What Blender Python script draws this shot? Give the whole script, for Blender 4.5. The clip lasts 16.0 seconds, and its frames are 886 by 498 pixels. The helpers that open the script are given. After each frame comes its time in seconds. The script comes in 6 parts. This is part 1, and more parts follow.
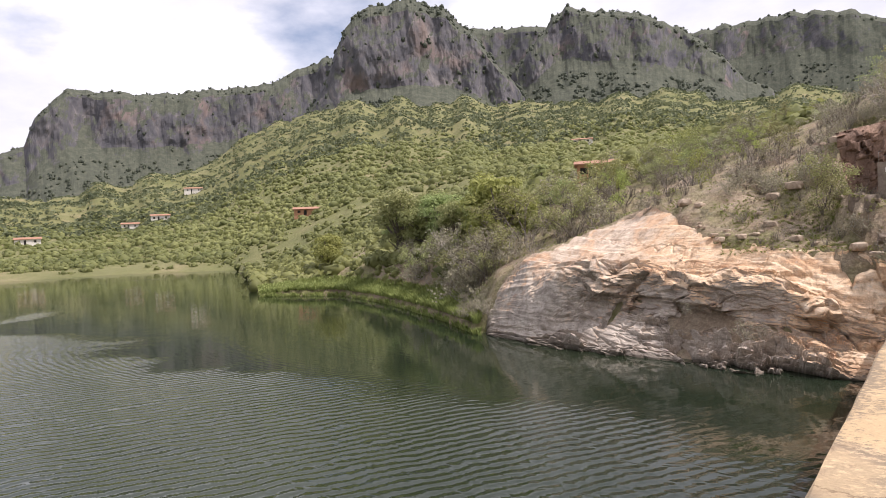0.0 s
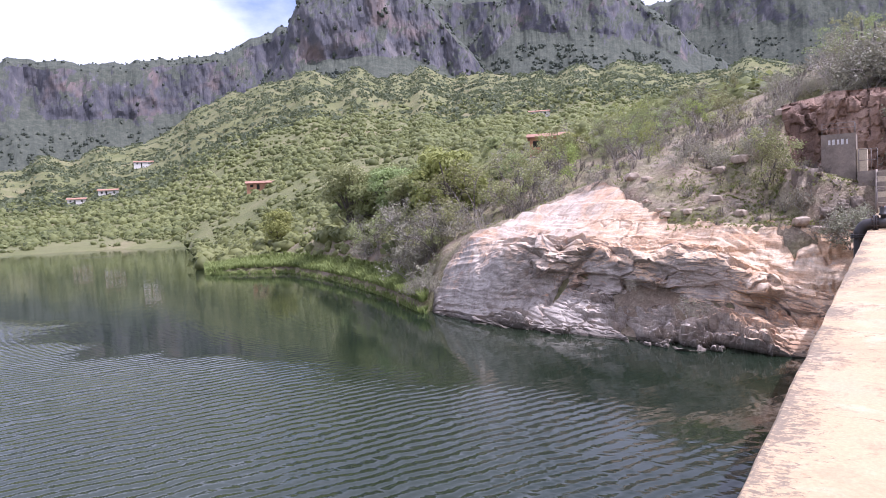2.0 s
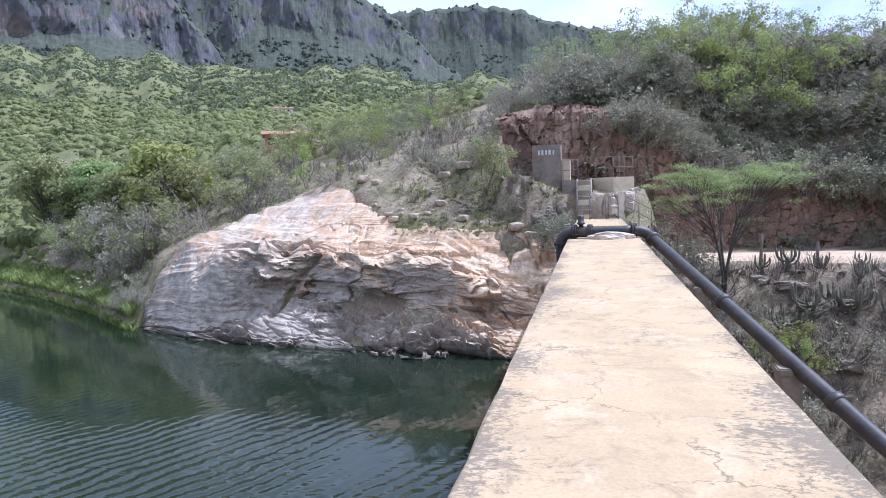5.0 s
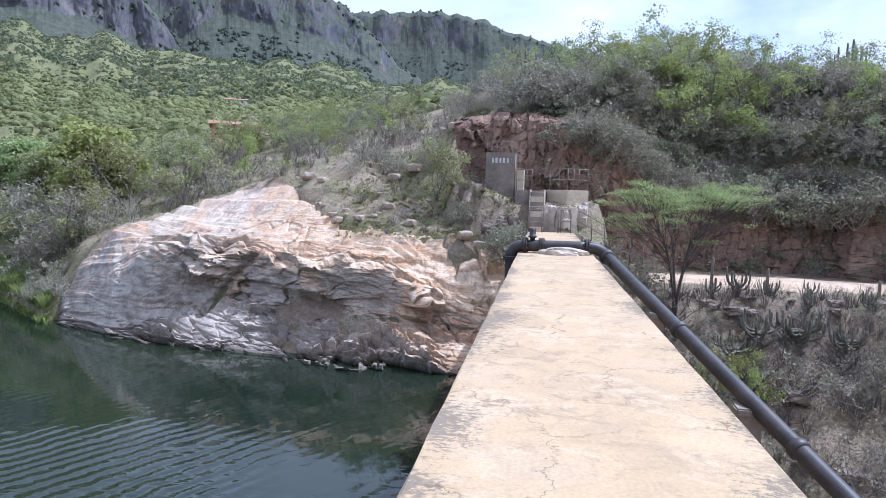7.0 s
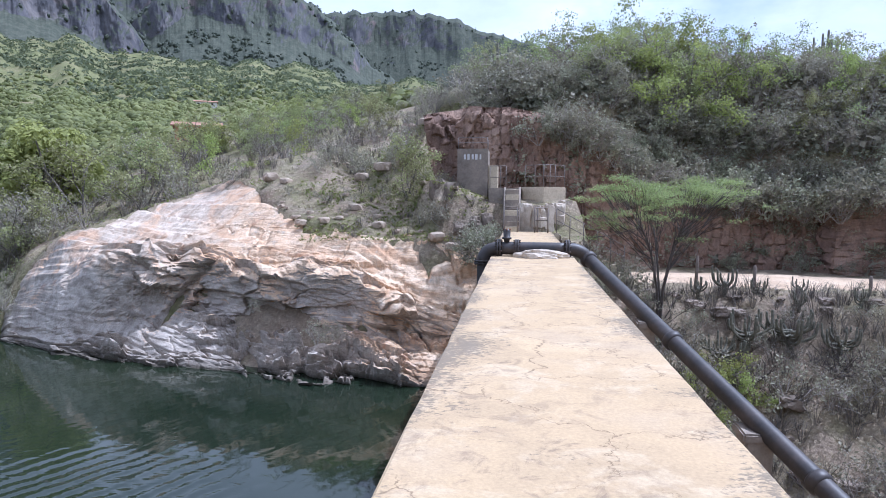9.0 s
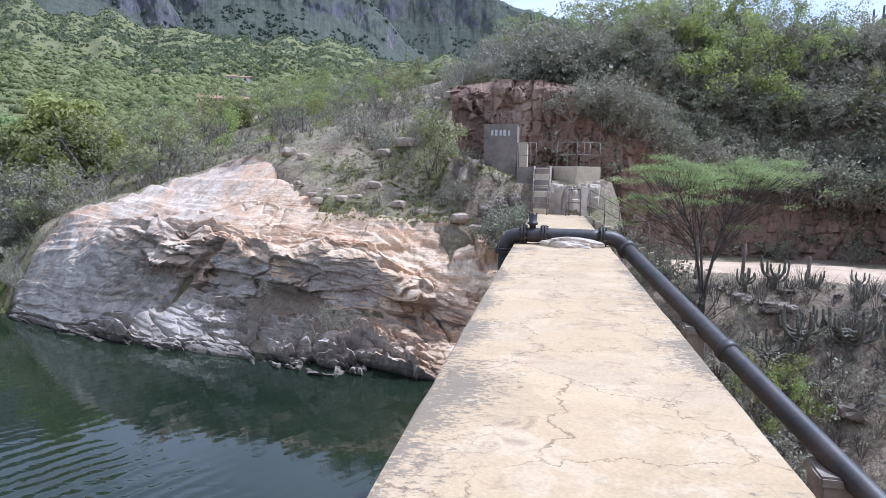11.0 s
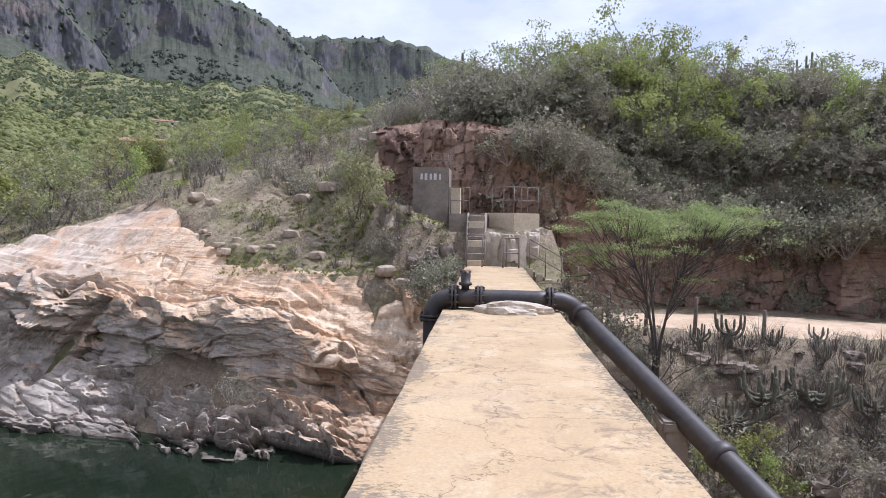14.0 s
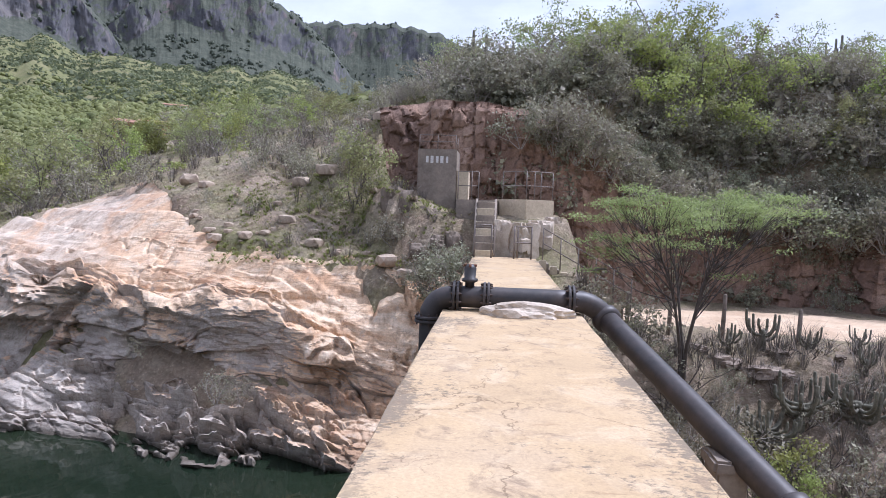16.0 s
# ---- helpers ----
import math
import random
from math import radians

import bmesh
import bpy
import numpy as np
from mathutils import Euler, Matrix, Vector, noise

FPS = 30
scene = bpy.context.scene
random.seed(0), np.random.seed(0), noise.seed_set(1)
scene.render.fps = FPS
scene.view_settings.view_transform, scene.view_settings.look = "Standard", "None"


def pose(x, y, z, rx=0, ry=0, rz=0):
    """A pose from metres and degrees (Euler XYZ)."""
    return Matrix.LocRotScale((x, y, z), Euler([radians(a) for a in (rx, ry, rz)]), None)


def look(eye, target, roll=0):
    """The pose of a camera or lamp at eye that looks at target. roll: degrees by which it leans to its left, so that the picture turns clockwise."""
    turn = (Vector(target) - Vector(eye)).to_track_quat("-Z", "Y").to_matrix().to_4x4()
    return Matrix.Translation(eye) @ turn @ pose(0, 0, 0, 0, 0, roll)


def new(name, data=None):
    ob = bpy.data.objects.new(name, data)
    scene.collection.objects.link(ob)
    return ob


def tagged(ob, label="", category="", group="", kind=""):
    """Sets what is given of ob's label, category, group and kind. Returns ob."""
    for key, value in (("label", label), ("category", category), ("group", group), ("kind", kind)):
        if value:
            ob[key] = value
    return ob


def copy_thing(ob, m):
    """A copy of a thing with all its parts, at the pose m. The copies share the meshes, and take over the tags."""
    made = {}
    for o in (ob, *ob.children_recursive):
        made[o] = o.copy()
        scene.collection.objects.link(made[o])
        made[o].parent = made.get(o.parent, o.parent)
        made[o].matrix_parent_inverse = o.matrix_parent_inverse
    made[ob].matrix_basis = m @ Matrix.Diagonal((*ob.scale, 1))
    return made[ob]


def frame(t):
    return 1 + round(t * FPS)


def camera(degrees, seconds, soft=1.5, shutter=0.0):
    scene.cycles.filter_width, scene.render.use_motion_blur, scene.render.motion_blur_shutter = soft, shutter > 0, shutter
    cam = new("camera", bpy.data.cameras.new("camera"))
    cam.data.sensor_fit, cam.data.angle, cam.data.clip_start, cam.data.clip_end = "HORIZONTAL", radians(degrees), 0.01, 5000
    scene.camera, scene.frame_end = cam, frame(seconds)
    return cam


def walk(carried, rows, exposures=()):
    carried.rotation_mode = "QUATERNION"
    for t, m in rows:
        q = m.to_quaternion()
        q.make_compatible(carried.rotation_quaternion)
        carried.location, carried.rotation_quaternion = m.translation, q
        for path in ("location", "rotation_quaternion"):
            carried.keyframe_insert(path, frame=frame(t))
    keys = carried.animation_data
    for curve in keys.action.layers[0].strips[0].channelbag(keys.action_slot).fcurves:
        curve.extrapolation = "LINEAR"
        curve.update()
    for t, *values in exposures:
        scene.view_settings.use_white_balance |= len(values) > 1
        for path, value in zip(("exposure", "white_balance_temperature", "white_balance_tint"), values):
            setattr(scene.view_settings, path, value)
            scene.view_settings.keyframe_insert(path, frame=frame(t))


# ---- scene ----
cam = camera(66.5, 16.0, soft=0.9)
PATH = [
    (0, (0.566, -4.462, 1.278), (-0.637, -2.865, 1.232), -2.7),
    (0.5, (0.573, -4.033, 1.305), (-0.577, -2.398, 1.227), -1.4),
    (1, (0.58, -3.62, 1.346), (-0.484, -1.931, 1.24), -1.7),
    (1.5, (0.603, -3.236, 1.41), (-0.391, -1.503, 1.33), -2.6),
    (2, (0.623, -2.792, 1.432), (-0.486, -1.132, 1.3), -3.1),
    (2.5, (0.637, -2.267, 1.435), (-0.322, -0.517, 1.309), -2.7),
    (3, (0.694, -1.817, 1.469), (-0.247, -0.057, 1.345), -1.9),
    (3.5, (0.731, -1.342, 1.517), (-0.094, 0.467, 1.303), -1.8),
    (4, (0.799, -0.903, 1.538), (0.12, 0.97, 1.369), -1.6),
    (4.5, (0.871, -0.514, 1.531), (0.249, 1.375, 1.318), -1.9),
    (5, (0.747, -0.214, 1.545), (0.313, 1.731, 1.378), -2.1),
    (5.2, (0.715, -0.077, 1.546), (0.295, 1.872, 1.385), -2.1),
    (7.3, (0.681, 1.655, 1.509), (0.4, 3.63, 1.365), 1.6),
    (7.5, (0.689, 1.834, 1.512), (0.459, 3.816, 1.384), -0.2),
    (8, (0.751, 2.306, 1.53), (0.41, 4.272, 1.4), 0.5),
    (8.5, (0.713, 2.786, 1.498), (0.407, 4.755, 1.332), 1.8),
    (8.7, (0.712, 2.983, 1.494), (0.49, 4.964, 1.344), 0.5),
    (10.8, (0.812, 5.109, 1.488), (0.521, 7.076, 1.273), 0.5),
    (11, (0.798, 5.35, 1.486), (0.486, 7.314, 1.269), 1.3),
    (11.5, (0.78, 5.893, 1.507), (0.557, 7.871, 1.308), 0.2),
    (12, (0.815, 6.373, 1.502), (0.58, 8.358, 1.436), 0.8),
    (12.5, (0.783, 6.876, 1.495), (0.72, 8.875, 1.468), 0.2),
    (13, (0.805, 7.454, 1.508), (0.679, 9.45, 1.468), 1.2),
    (13.5, (0.805, 7.926, 1.507), (0.61, 9.916, 1.459), 1.5),
    (14, (0.769, 8.396, 1.549), (0.64, 10.391, 1.472), 1.2),
    (14.5, (0.833, 8.93, 1.559), (0.68, 10.921, 1.457), 1.9),
    (15, (0.806, 9.464, 1.558), (0.733, 11.462, 1.503), 1.7),
    (15.5, (0.805, 9.935, 1.489), (0.696, 11.932, 1.443), 1.5),
    (16, (0.782, 10.35, 1.496), (0.625, 12.34, 1.383), 1.9),
]
EXPOSURES = [(0.0, 0.36, 6350, 21), (1.0, 0.66, 5620, 29), (1.5, 0.65, 5380, 31), (2.5, 0.66, 5350, 33), (3.5, 0.60, 5260, 30), (5.0, 0.49, 4880, 18), (7.5, 0.43, 4850, 18), (9.0, 0.41, 4850, 18), (11.0, 0.37, 4850, 16), (12.5, 0.28, 5220, 16), (13.5, 0.24, 5420, 18), (16.0, 0.33, 5230, 21)]
walk(cam, [(t, look(eye, target, roll)) for t, eye, target, roll in PATH], EXPOSURES)

# ---------------------------------------------------------------- light
SUN_TO = Vector((0.44, 0.20, 0.86)).normalized()
sun_data = bpy.data.lights.new("sun", "SUN")
sun_data.energy, sun_data.angle, sun_data.color = 4.2, radians(0.6), (1.0, 0.95, 0.87)
sun = new("sun", sun_data)
sun.matrix_world = look(SUN_TO * 300, (0, 0, 0))

world = bpy.data.worlds.new("world")
scene.world = world
world.use_nodes = True
wn, wl = world.node_tree.nodes, world.node_tree.links
wn.clear()


def wnode(kind, **values):
    n = wn.new(kind)
    for k, v in values.items():
        n.inputs[k].default_value = v
    return n


sky = wn.new("ShaderNodeTexSky")
sky.sky_type, sky.sun_disc = "NISHITA", False
sky.sun_elevation = math.asin(SUN_TO.z)
sky.sun_rotation = math.atan2(SUN_TO.x, SUN_TO.y)
sky.air_density, sky.dust_density = 1.0, 3.0
blue = wnode("ShaderNodeMixRGB", Fac=1.0, Color2=(0.115, 0.115, 0.115, 1))
blue.blend_type = "MULTIPLY"
coord = wn.new("ShaderNodeTexCoord")
stretch = wn.new("ShaderNodeMapping")
stretch.inputs["Scale"].default_value = (1.0, 1.0, 2.2)
stretch.inputs["Location"].default_value = (0.35, 0.1, 0.2)
billow = wnode("ShaderNodeTexNoise", Scale=2.3, Detail=8.0, Roughness=0.55)
cover = wn.new("ShaderNodeValToRGB")
cover.color_ramp.elements[0].position, cover.color_ramp.elements[1].position = 0.30, 0.48
shade = wnode("ShaderNodeTexNoise", Scale=3.1, Detail=6.0, Roughness=0.6)
tone = wn.new("ShaderNodeValToRGB")
tone.color_ramp.elements[0].position, tone.color_ramp.elements[1].position = 0.35, 0.65
tone.color_ramp.elements[0].color = (0.66, 0.68, 0.71, 1)
tone.color_ramp.elements[1].color = (0.92, 0.93, 0.95, 1)
cloudy = wnode("ShaderNodeMixRGB")
ground_of_sky = wnode("ShaderNodeBackground", Strength=1.0)
wout = wn.new("ShaderNodeOutputWorld")
wl.new(sky.outputs[0], blue.inputs["Color1"])
wl.new(coord.outputs["Generated"], stretch.inputs[0])
wl.new(stretch.outputs[0], billow.inputs["Vector"])
wl.new(stretch.outputs[0], shade.inputs["Vector"])
wl.new(billow.outputs["Fac"], cover.inputs[0])
wl.new(shade.outputs["Fac"], tone.inputs[0])
wl.new(cover.outputs[0], cloudy.inputs["Fac"])
wl.new(blue.outputs[0], cloudy.inputs["Color1"])
wl.new(tone.outputs[0], cloudy.inputs["Color2"])
wl.new(cloudy.outputs[0], ground_of_sky.inputs["Color"])
wl.new(ground_of_sky.outputs[0], wout.inputs["Surface"])

# ---------------------------------------------------------------- materials


class Mat:
    """A node material on a Principled shader, built step by step."""

    def __init__(self, name, rough=0.9, spec=0.3):
        self.m = bpy.data.materials.new(name)
        self.m.use_nodes = True
        self.n, self.l = self.m.node_tree.nodes, self.m.node_tree.links
        self.b = self.n["Principled BSDF"]
        self.b.inputs["Roughness"].default_value = rough
        self.b.inputs["Specular IOR Level"].default_value = spec
        self.co = self.n.new("ShaderNodeTexCoord").outputs["Object"]
        self.geo = self.n.new("ShaderNodeNewGeometry")

    def scaled(self, x, y, z, rot=(0, 0, 0)):
        m = self.n.new("ShaderNodeMapping")
        m.inputs["Scale"].default_value = (x, y, z)
        m.inputs["Rotation"].default_value = [radians(a) for a in rot]
        self.l.new(self.co, m.inputs[0])
        return m.outputs[0]

    def noise(self, scale, detail=5.0, rough=0.55, at=None, warp=0.0):
        n = self.n.new("ShaderNodeTexNoise")
        n.inputs["Scale"].default_value, n.inputs["Detail"].default_value = scale, detail
        n.inputs["Roughness"].default_value, n.inputs["Distortion"].default_value = rough, warp
        self.l.new(at or self.co, n.inputs["Vector"])
        return n.outputs["Fac"]

    def cells(self, scale, at=None, feature="F1"):
        n = self.n.new("ShaderNodeTexVoronoi")
        n.feature = feature
        n.inputs["Scale"].default_value = scale
        self.l.new(at or self.co, n.inputs["Vector"])
        return n.outputs["Distance"]

    def ramp(self, value, *stops):
        r = self.n.new("ShaderNodeValToRGB")
        e = r.color_ramp.elements
        while len(e) < len(stops):
            e.new(0.5)
        for one, (p, c) in zip(e, stops):
            one.position = p
            one.color = (*c, 1) if isinstance(c, tuple) else (c, c, c, 1)
        self.l.new(value, r.inputs[0])
        return r.outputs[0]

    def mix(self, fac, a, b, how="MIX"):
        m = self.n.new("ShaderNodeMixRGB")
        m.blend_type = how
        for key, v in (("Fac", fac), ("Color1", a), ("Color2", b)):
            if isinstance(v, (int, float)):
                m.inputs[key].default_value = v if key == "Fac" else (v, v, v, 1)
            elif isinstance(v, tuple):
                m.inputs[key].default_value = (*v, 1)
            else:
                self.l.new(v, m.inputs[key])
        return m.outputs[0]

    def math(self, how, a, b=0.0):
        m = self.n.new("ShaderNodeMath")
        m.operation = how
        for k, v in enumerate((a, b)):
            if isinstance(v, (int, float)):
                m.inputs[k].default_value = v
            else:
                self.l.new(v, m.inputs[k])
        return m.outputs[0]

    def split(self, vector):
        s = self.n.new("ShaderNodeSeparateXYZ")
        self.l.new(vector, s.inputs[0])
        return s.outputs

    def bump(self, height, strength=0.5, distance=0.05):
        b = self.n.new("ShaderNodeBump")
        b.inputs["Strength"].default_value, b.inputs["Distance"].default_value = strength, distance
        self.l.new(height, b.inputs["Height"])
        if self.b.inputs["Normal"].is_linked:
            self.l.new(self.b.inputs["Normal"].links[0].from_socket, b.inputs["Normal"])
        self.l.new(b.outputs[0], self.b.inputs["Normal"])
        return self

    def color(self, c):
        if isinstance(c, tuple):
            self.b.inputs["Base Color"].default_value = (*c, 1)
        else:
            self.l.new(c, self.b.inputs["Base Color"])
        return self

    def rough(self, v):
        self.l.new(v, self.b.inputs["Roughness"])
        return self


def concrete_mat():
    k = Mat("worn_concrete", 0.92, 0.2)
    big, mid, fine = k.noise(0.55, 6, 0.6), k.noise(2.6, 8, 0.65, warp=0.4), k.noise(38, 6, 0.7)
    base = k.ramp(big, (0.3, (0.40, 0.315, 0.205)), (0.5, (0.50, 0.39, 0.245)), (0.7, (0.475, 0.385, 0.27)))
    pale = k.ramp(k.noise(1.3, 7, 0.7, warp=0.6), (0.52, 0.0), (0.6, 0.75))
    base = k.mix(pale, base, (0.545, 0.45, 0.315))
    xyz = k.split(k.co)
    edge = k.math("ABSOLUTE", k.math("SUBTRACT", xyz[0], 1.05))
    field = k.math("ADD", k.math("MULTIPLY", k.math("POWER", edge, 2.0), 0.145), k.math("MULTIPLY", k.noise(0.8, 5, 0.6, warp=0.5), 0.55))
    near_edge = k.ramp(k.math("ADD", field, k.math("MULTIPLY", k.noise(17, 9, 0.78, k.scaled(0.8, 1.2, 1.0), 0.3), 0.62)), (0.70, 0.0), (0.75, 0.9))
    base = k.mix(near_edge, base, (0.21, 0.18, 0.14))
    across = k.ramp(k.noise(1.1, 9, 0.75, k.scaled(0.55, 1.9, 1.0), 0.6), (0.56, 0.0), (0.70, 0.5))
    base = k.mix(across, base, (0.33, 0.255, 0.18))
    cream = k.ramp(k.noise(0.8, 3, 0.5, k.scaled(1.0, 0.7, 1.0)), (0.60, 0.0), (0.64, 0.4))
    base = k.mix(cream, base, (0.58, 0.46, 0.29))
    blot = k.ramp(k.noise(3.4, 9, 0.72, warp=0.8), (0.53, 0.0), (0.63, 0.7))
    blot = k.math("MULTIPLY", blot, k.ramp(k.noise(0.42, 3), (0.40, 0.0), (0.56, 1.0)))
    base = k.mix(blot, base, (0.23, 0.18, 0.135))
    grain = k.ramp(fine, (0.3, 0.84), (0.7, 1.1))
    base = k.mix(1.0, base, grain, "MULTIPLY")
    bent = k.n.new("ShaderNodeTexNoise")
    bent.inputs["Scale"].default_value, bent.inputs["Detail"].default_value, bent.inputs["Roughness"].default_value = 2.2, 7.0, 0.62
    k.l.new(k.co, bent.inputs["Vector"])
    shift = k.n.new("ShaderNodeVectorMath")
    shift.operation = "MULTIPLY_ADD"
    k.l.new(bent.outputs["Color"], shift.inputs[0])
    shift.inputs[1].default_value = (0.75, 0.75, 0.0)
    k.l.new(k.co, shift.inputs[2])
    for scale, width, depth, lo in ((0.75, 0.007, 0.85, 0.40), (1.9, 0.010, 0.6, 0.52)):
        crack = k.cells(scale, shift.outputs[0], "DISTANCE_TO_EDGE")
        line = k.ramp(crack, (0.0, 1.0), (width, 0.0))
        line = k.math("MULTIPLY", line, k.ramp(k.noise(0.8 * scale, 3), (lo, 0.0), (lo + 0.1, depth)))
        base = k.mix(line, base, (0.17, 0.125, 0.085))
    across = k.ramp(k.noise(0.9, 8, 0.72, k.scaled(0.5, 1.6, 1.0), 0.3), (0.58, 0.0), (0.66, 0.55))
    flake = k.ramp(k.noise(9, 9, 0.75, k.scaled(0.6, 1.3, 1.0)), (0.50, 0.0), (0.58, 1.0))
    base = k.mix(k.math("MULTIPLY", across, flake), base, (0.27, 0.19, 0.125))
    base = k.mix(1.0, base, (0.91, 0.85, 0.78), "MULTIPLY")
    k.color(base).bump(fine, 0.35, 0.01).bump(mid, 0.3, 0.03)
    return k.m


def rock_mat():
    k = Mat("banded_gneiss", 0.85, 0.3)
    lay = k.noise(1.0, 8, 0.62, k.scaled(0.4, 0.5, 1.2, (8, -6, 0)), 2.2)
    blotch = k.noise(0.35, 6, 0.6, warp=0.5)
    grain = k.noise(22, 8, 0.7)
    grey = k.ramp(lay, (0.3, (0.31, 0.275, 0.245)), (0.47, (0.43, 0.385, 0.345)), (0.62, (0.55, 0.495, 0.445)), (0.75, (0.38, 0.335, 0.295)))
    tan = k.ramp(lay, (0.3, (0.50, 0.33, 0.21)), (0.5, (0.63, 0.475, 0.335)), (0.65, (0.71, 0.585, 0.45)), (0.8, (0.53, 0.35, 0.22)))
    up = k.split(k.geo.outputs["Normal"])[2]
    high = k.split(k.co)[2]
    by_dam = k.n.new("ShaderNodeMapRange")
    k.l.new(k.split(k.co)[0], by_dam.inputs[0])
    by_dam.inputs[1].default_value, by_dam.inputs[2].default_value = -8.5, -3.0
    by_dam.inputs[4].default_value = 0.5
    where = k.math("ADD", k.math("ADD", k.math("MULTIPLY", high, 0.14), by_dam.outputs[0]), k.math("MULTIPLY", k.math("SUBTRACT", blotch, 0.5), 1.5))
    # tan and grey are rock tones; the facing term also paints sunlit tops paler
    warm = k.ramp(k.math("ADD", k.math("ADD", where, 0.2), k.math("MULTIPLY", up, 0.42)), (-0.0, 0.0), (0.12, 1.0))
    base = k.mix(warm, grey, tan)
    side = k.split(k.co)[0]
    bleach = k.n.new("ShaderNodeMapRange")
    k.l.new(k.math("ADD", side, k.math("MULTIPLY", k.noise(0.4, 5, 0.6), 5.0)), bleach.inputs[0])
    bleach.inputs[1].default_value, bleach.inputs[2].default_value = -10.5, -13.5
    bleach.inputs[4].default_value = 0.6
    base = k.mix(bleach.outputs[0], base, k.ramp(k.noise(0.9, 8, 0.68, warp=0.8), (0.40, (0.25, 0.225, 0.20)), (0.58, (0.54, 0.50, 0.455))))
    crack = k.cells(0.75, k.scaled(0.8, 1.3, 1.5, (0, 0, 25)), "DISTANCE_TO_EDGE")
    jag = k.math("ADD", crack, k.math("MULTIPLY", k.math("SUBTRACT", k.noise(3.5, 7, 0.7), 0.5), 0.22))
    line = k.ramp(k.math("ABSOLUTE", jag), (0.0, 0.7), (0.016, 0.0))
    line = k.math("MULTIPLY", line, k.ramp(k.noise(0.9, 3), (0.48, 0.0), (0.58, 1.0)))
    base = k.mix(line, base, (0.19, 0.115, 0.08))
    orange = k.ramp(k.noise(0.55, 7, 0.65, k.scaled(1, 1, 0.5), 1.2), (0.48, 0.0), (0.62, 0.6))
    base = k.mix(k.math("MULTIPLY", orange, warm), base, (0.55, 0.34, 0.20))
    red = k.ramp(k.noise(0.8, 5, 0.6, warp=1.0), (0.6, 0.0), (0.7, 0.35))
    base = k.mix(red, base, (0.42, 0.20, 0.12))
    lichen = k.ramp(k.noise(1.9, 8, 0.7, k.scaled(1, 1, 0.6)), (0.58, 0.0), (0.66, 0.65))
    base = k.mix(lichen, base, (0.50, 0.46, 0.41))
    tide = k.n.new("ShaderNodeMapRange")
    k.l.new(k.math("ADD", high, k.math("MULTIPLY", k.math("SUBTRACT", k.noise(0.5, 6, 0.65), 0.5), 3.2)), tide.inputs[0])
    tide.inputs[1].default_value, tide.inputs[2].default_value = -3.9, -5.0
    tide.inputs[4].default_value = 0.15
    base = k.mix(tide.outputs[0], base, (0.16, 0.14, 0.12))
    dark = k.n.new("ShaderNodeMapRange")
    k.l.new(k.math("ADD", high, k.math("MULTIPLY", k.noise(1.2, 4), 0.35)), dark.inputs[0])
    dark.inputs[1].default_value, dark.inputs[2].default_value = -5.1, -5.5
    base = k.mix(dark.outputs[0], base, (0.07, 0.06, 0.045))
    base = k.mix(1.0, base, k.ramp(grain, (0.3, 0.72), (0.7, 1.18)), "MULTIPLY")
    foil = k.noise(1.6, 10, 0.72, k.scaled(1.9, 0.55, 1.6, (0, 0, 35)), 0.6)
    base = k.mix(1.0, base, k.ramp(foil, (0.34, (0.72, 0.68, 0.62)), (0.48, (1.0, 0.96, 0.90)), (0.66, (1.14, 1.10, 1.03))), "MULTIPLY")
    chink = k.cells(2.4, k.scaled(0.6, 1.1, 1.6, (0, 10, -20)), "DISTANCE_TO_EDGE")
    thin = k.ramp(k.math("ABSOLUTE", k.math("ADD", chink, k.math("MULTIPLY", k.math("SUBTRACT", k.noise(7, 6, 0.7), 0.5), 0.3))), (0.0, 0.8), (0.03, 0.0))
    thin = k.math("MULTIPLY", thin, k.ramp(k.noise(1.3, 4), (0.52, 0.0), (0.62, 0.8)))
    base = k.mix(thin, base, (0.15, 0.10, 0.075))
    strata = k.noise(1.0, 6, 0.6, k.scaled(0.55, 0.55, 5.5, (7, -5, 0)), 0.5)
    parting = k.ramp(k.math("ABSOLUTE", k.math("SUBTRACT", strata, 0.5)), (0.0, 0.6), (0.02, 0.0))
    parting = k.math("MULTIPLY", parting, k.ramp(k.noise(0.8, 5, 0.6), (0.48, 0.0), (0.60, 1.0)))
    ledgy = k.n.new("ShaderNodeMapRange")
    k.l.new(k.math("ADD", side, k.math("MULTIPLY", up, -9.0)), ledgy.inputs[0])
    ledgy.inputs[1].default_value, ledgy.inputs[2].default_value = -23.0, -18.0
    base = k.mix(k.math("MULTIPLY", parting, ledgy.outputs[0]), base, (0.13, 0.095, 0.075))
    k.bump(k.math("MULTIPLY", strata, ledgy.outputs[0]), 0.7, 0.13)
    k.bump(foil, 0.35, 0.08)
    k.color(base).bump(lay, 0.5, 0.10).bump(grain, 0.5, 0.03).bump(k.noise(3.5, 9, 0.7, k.scaled(0.8, 0.9, 1.6)), 0.55, 0.10)
    return k.m


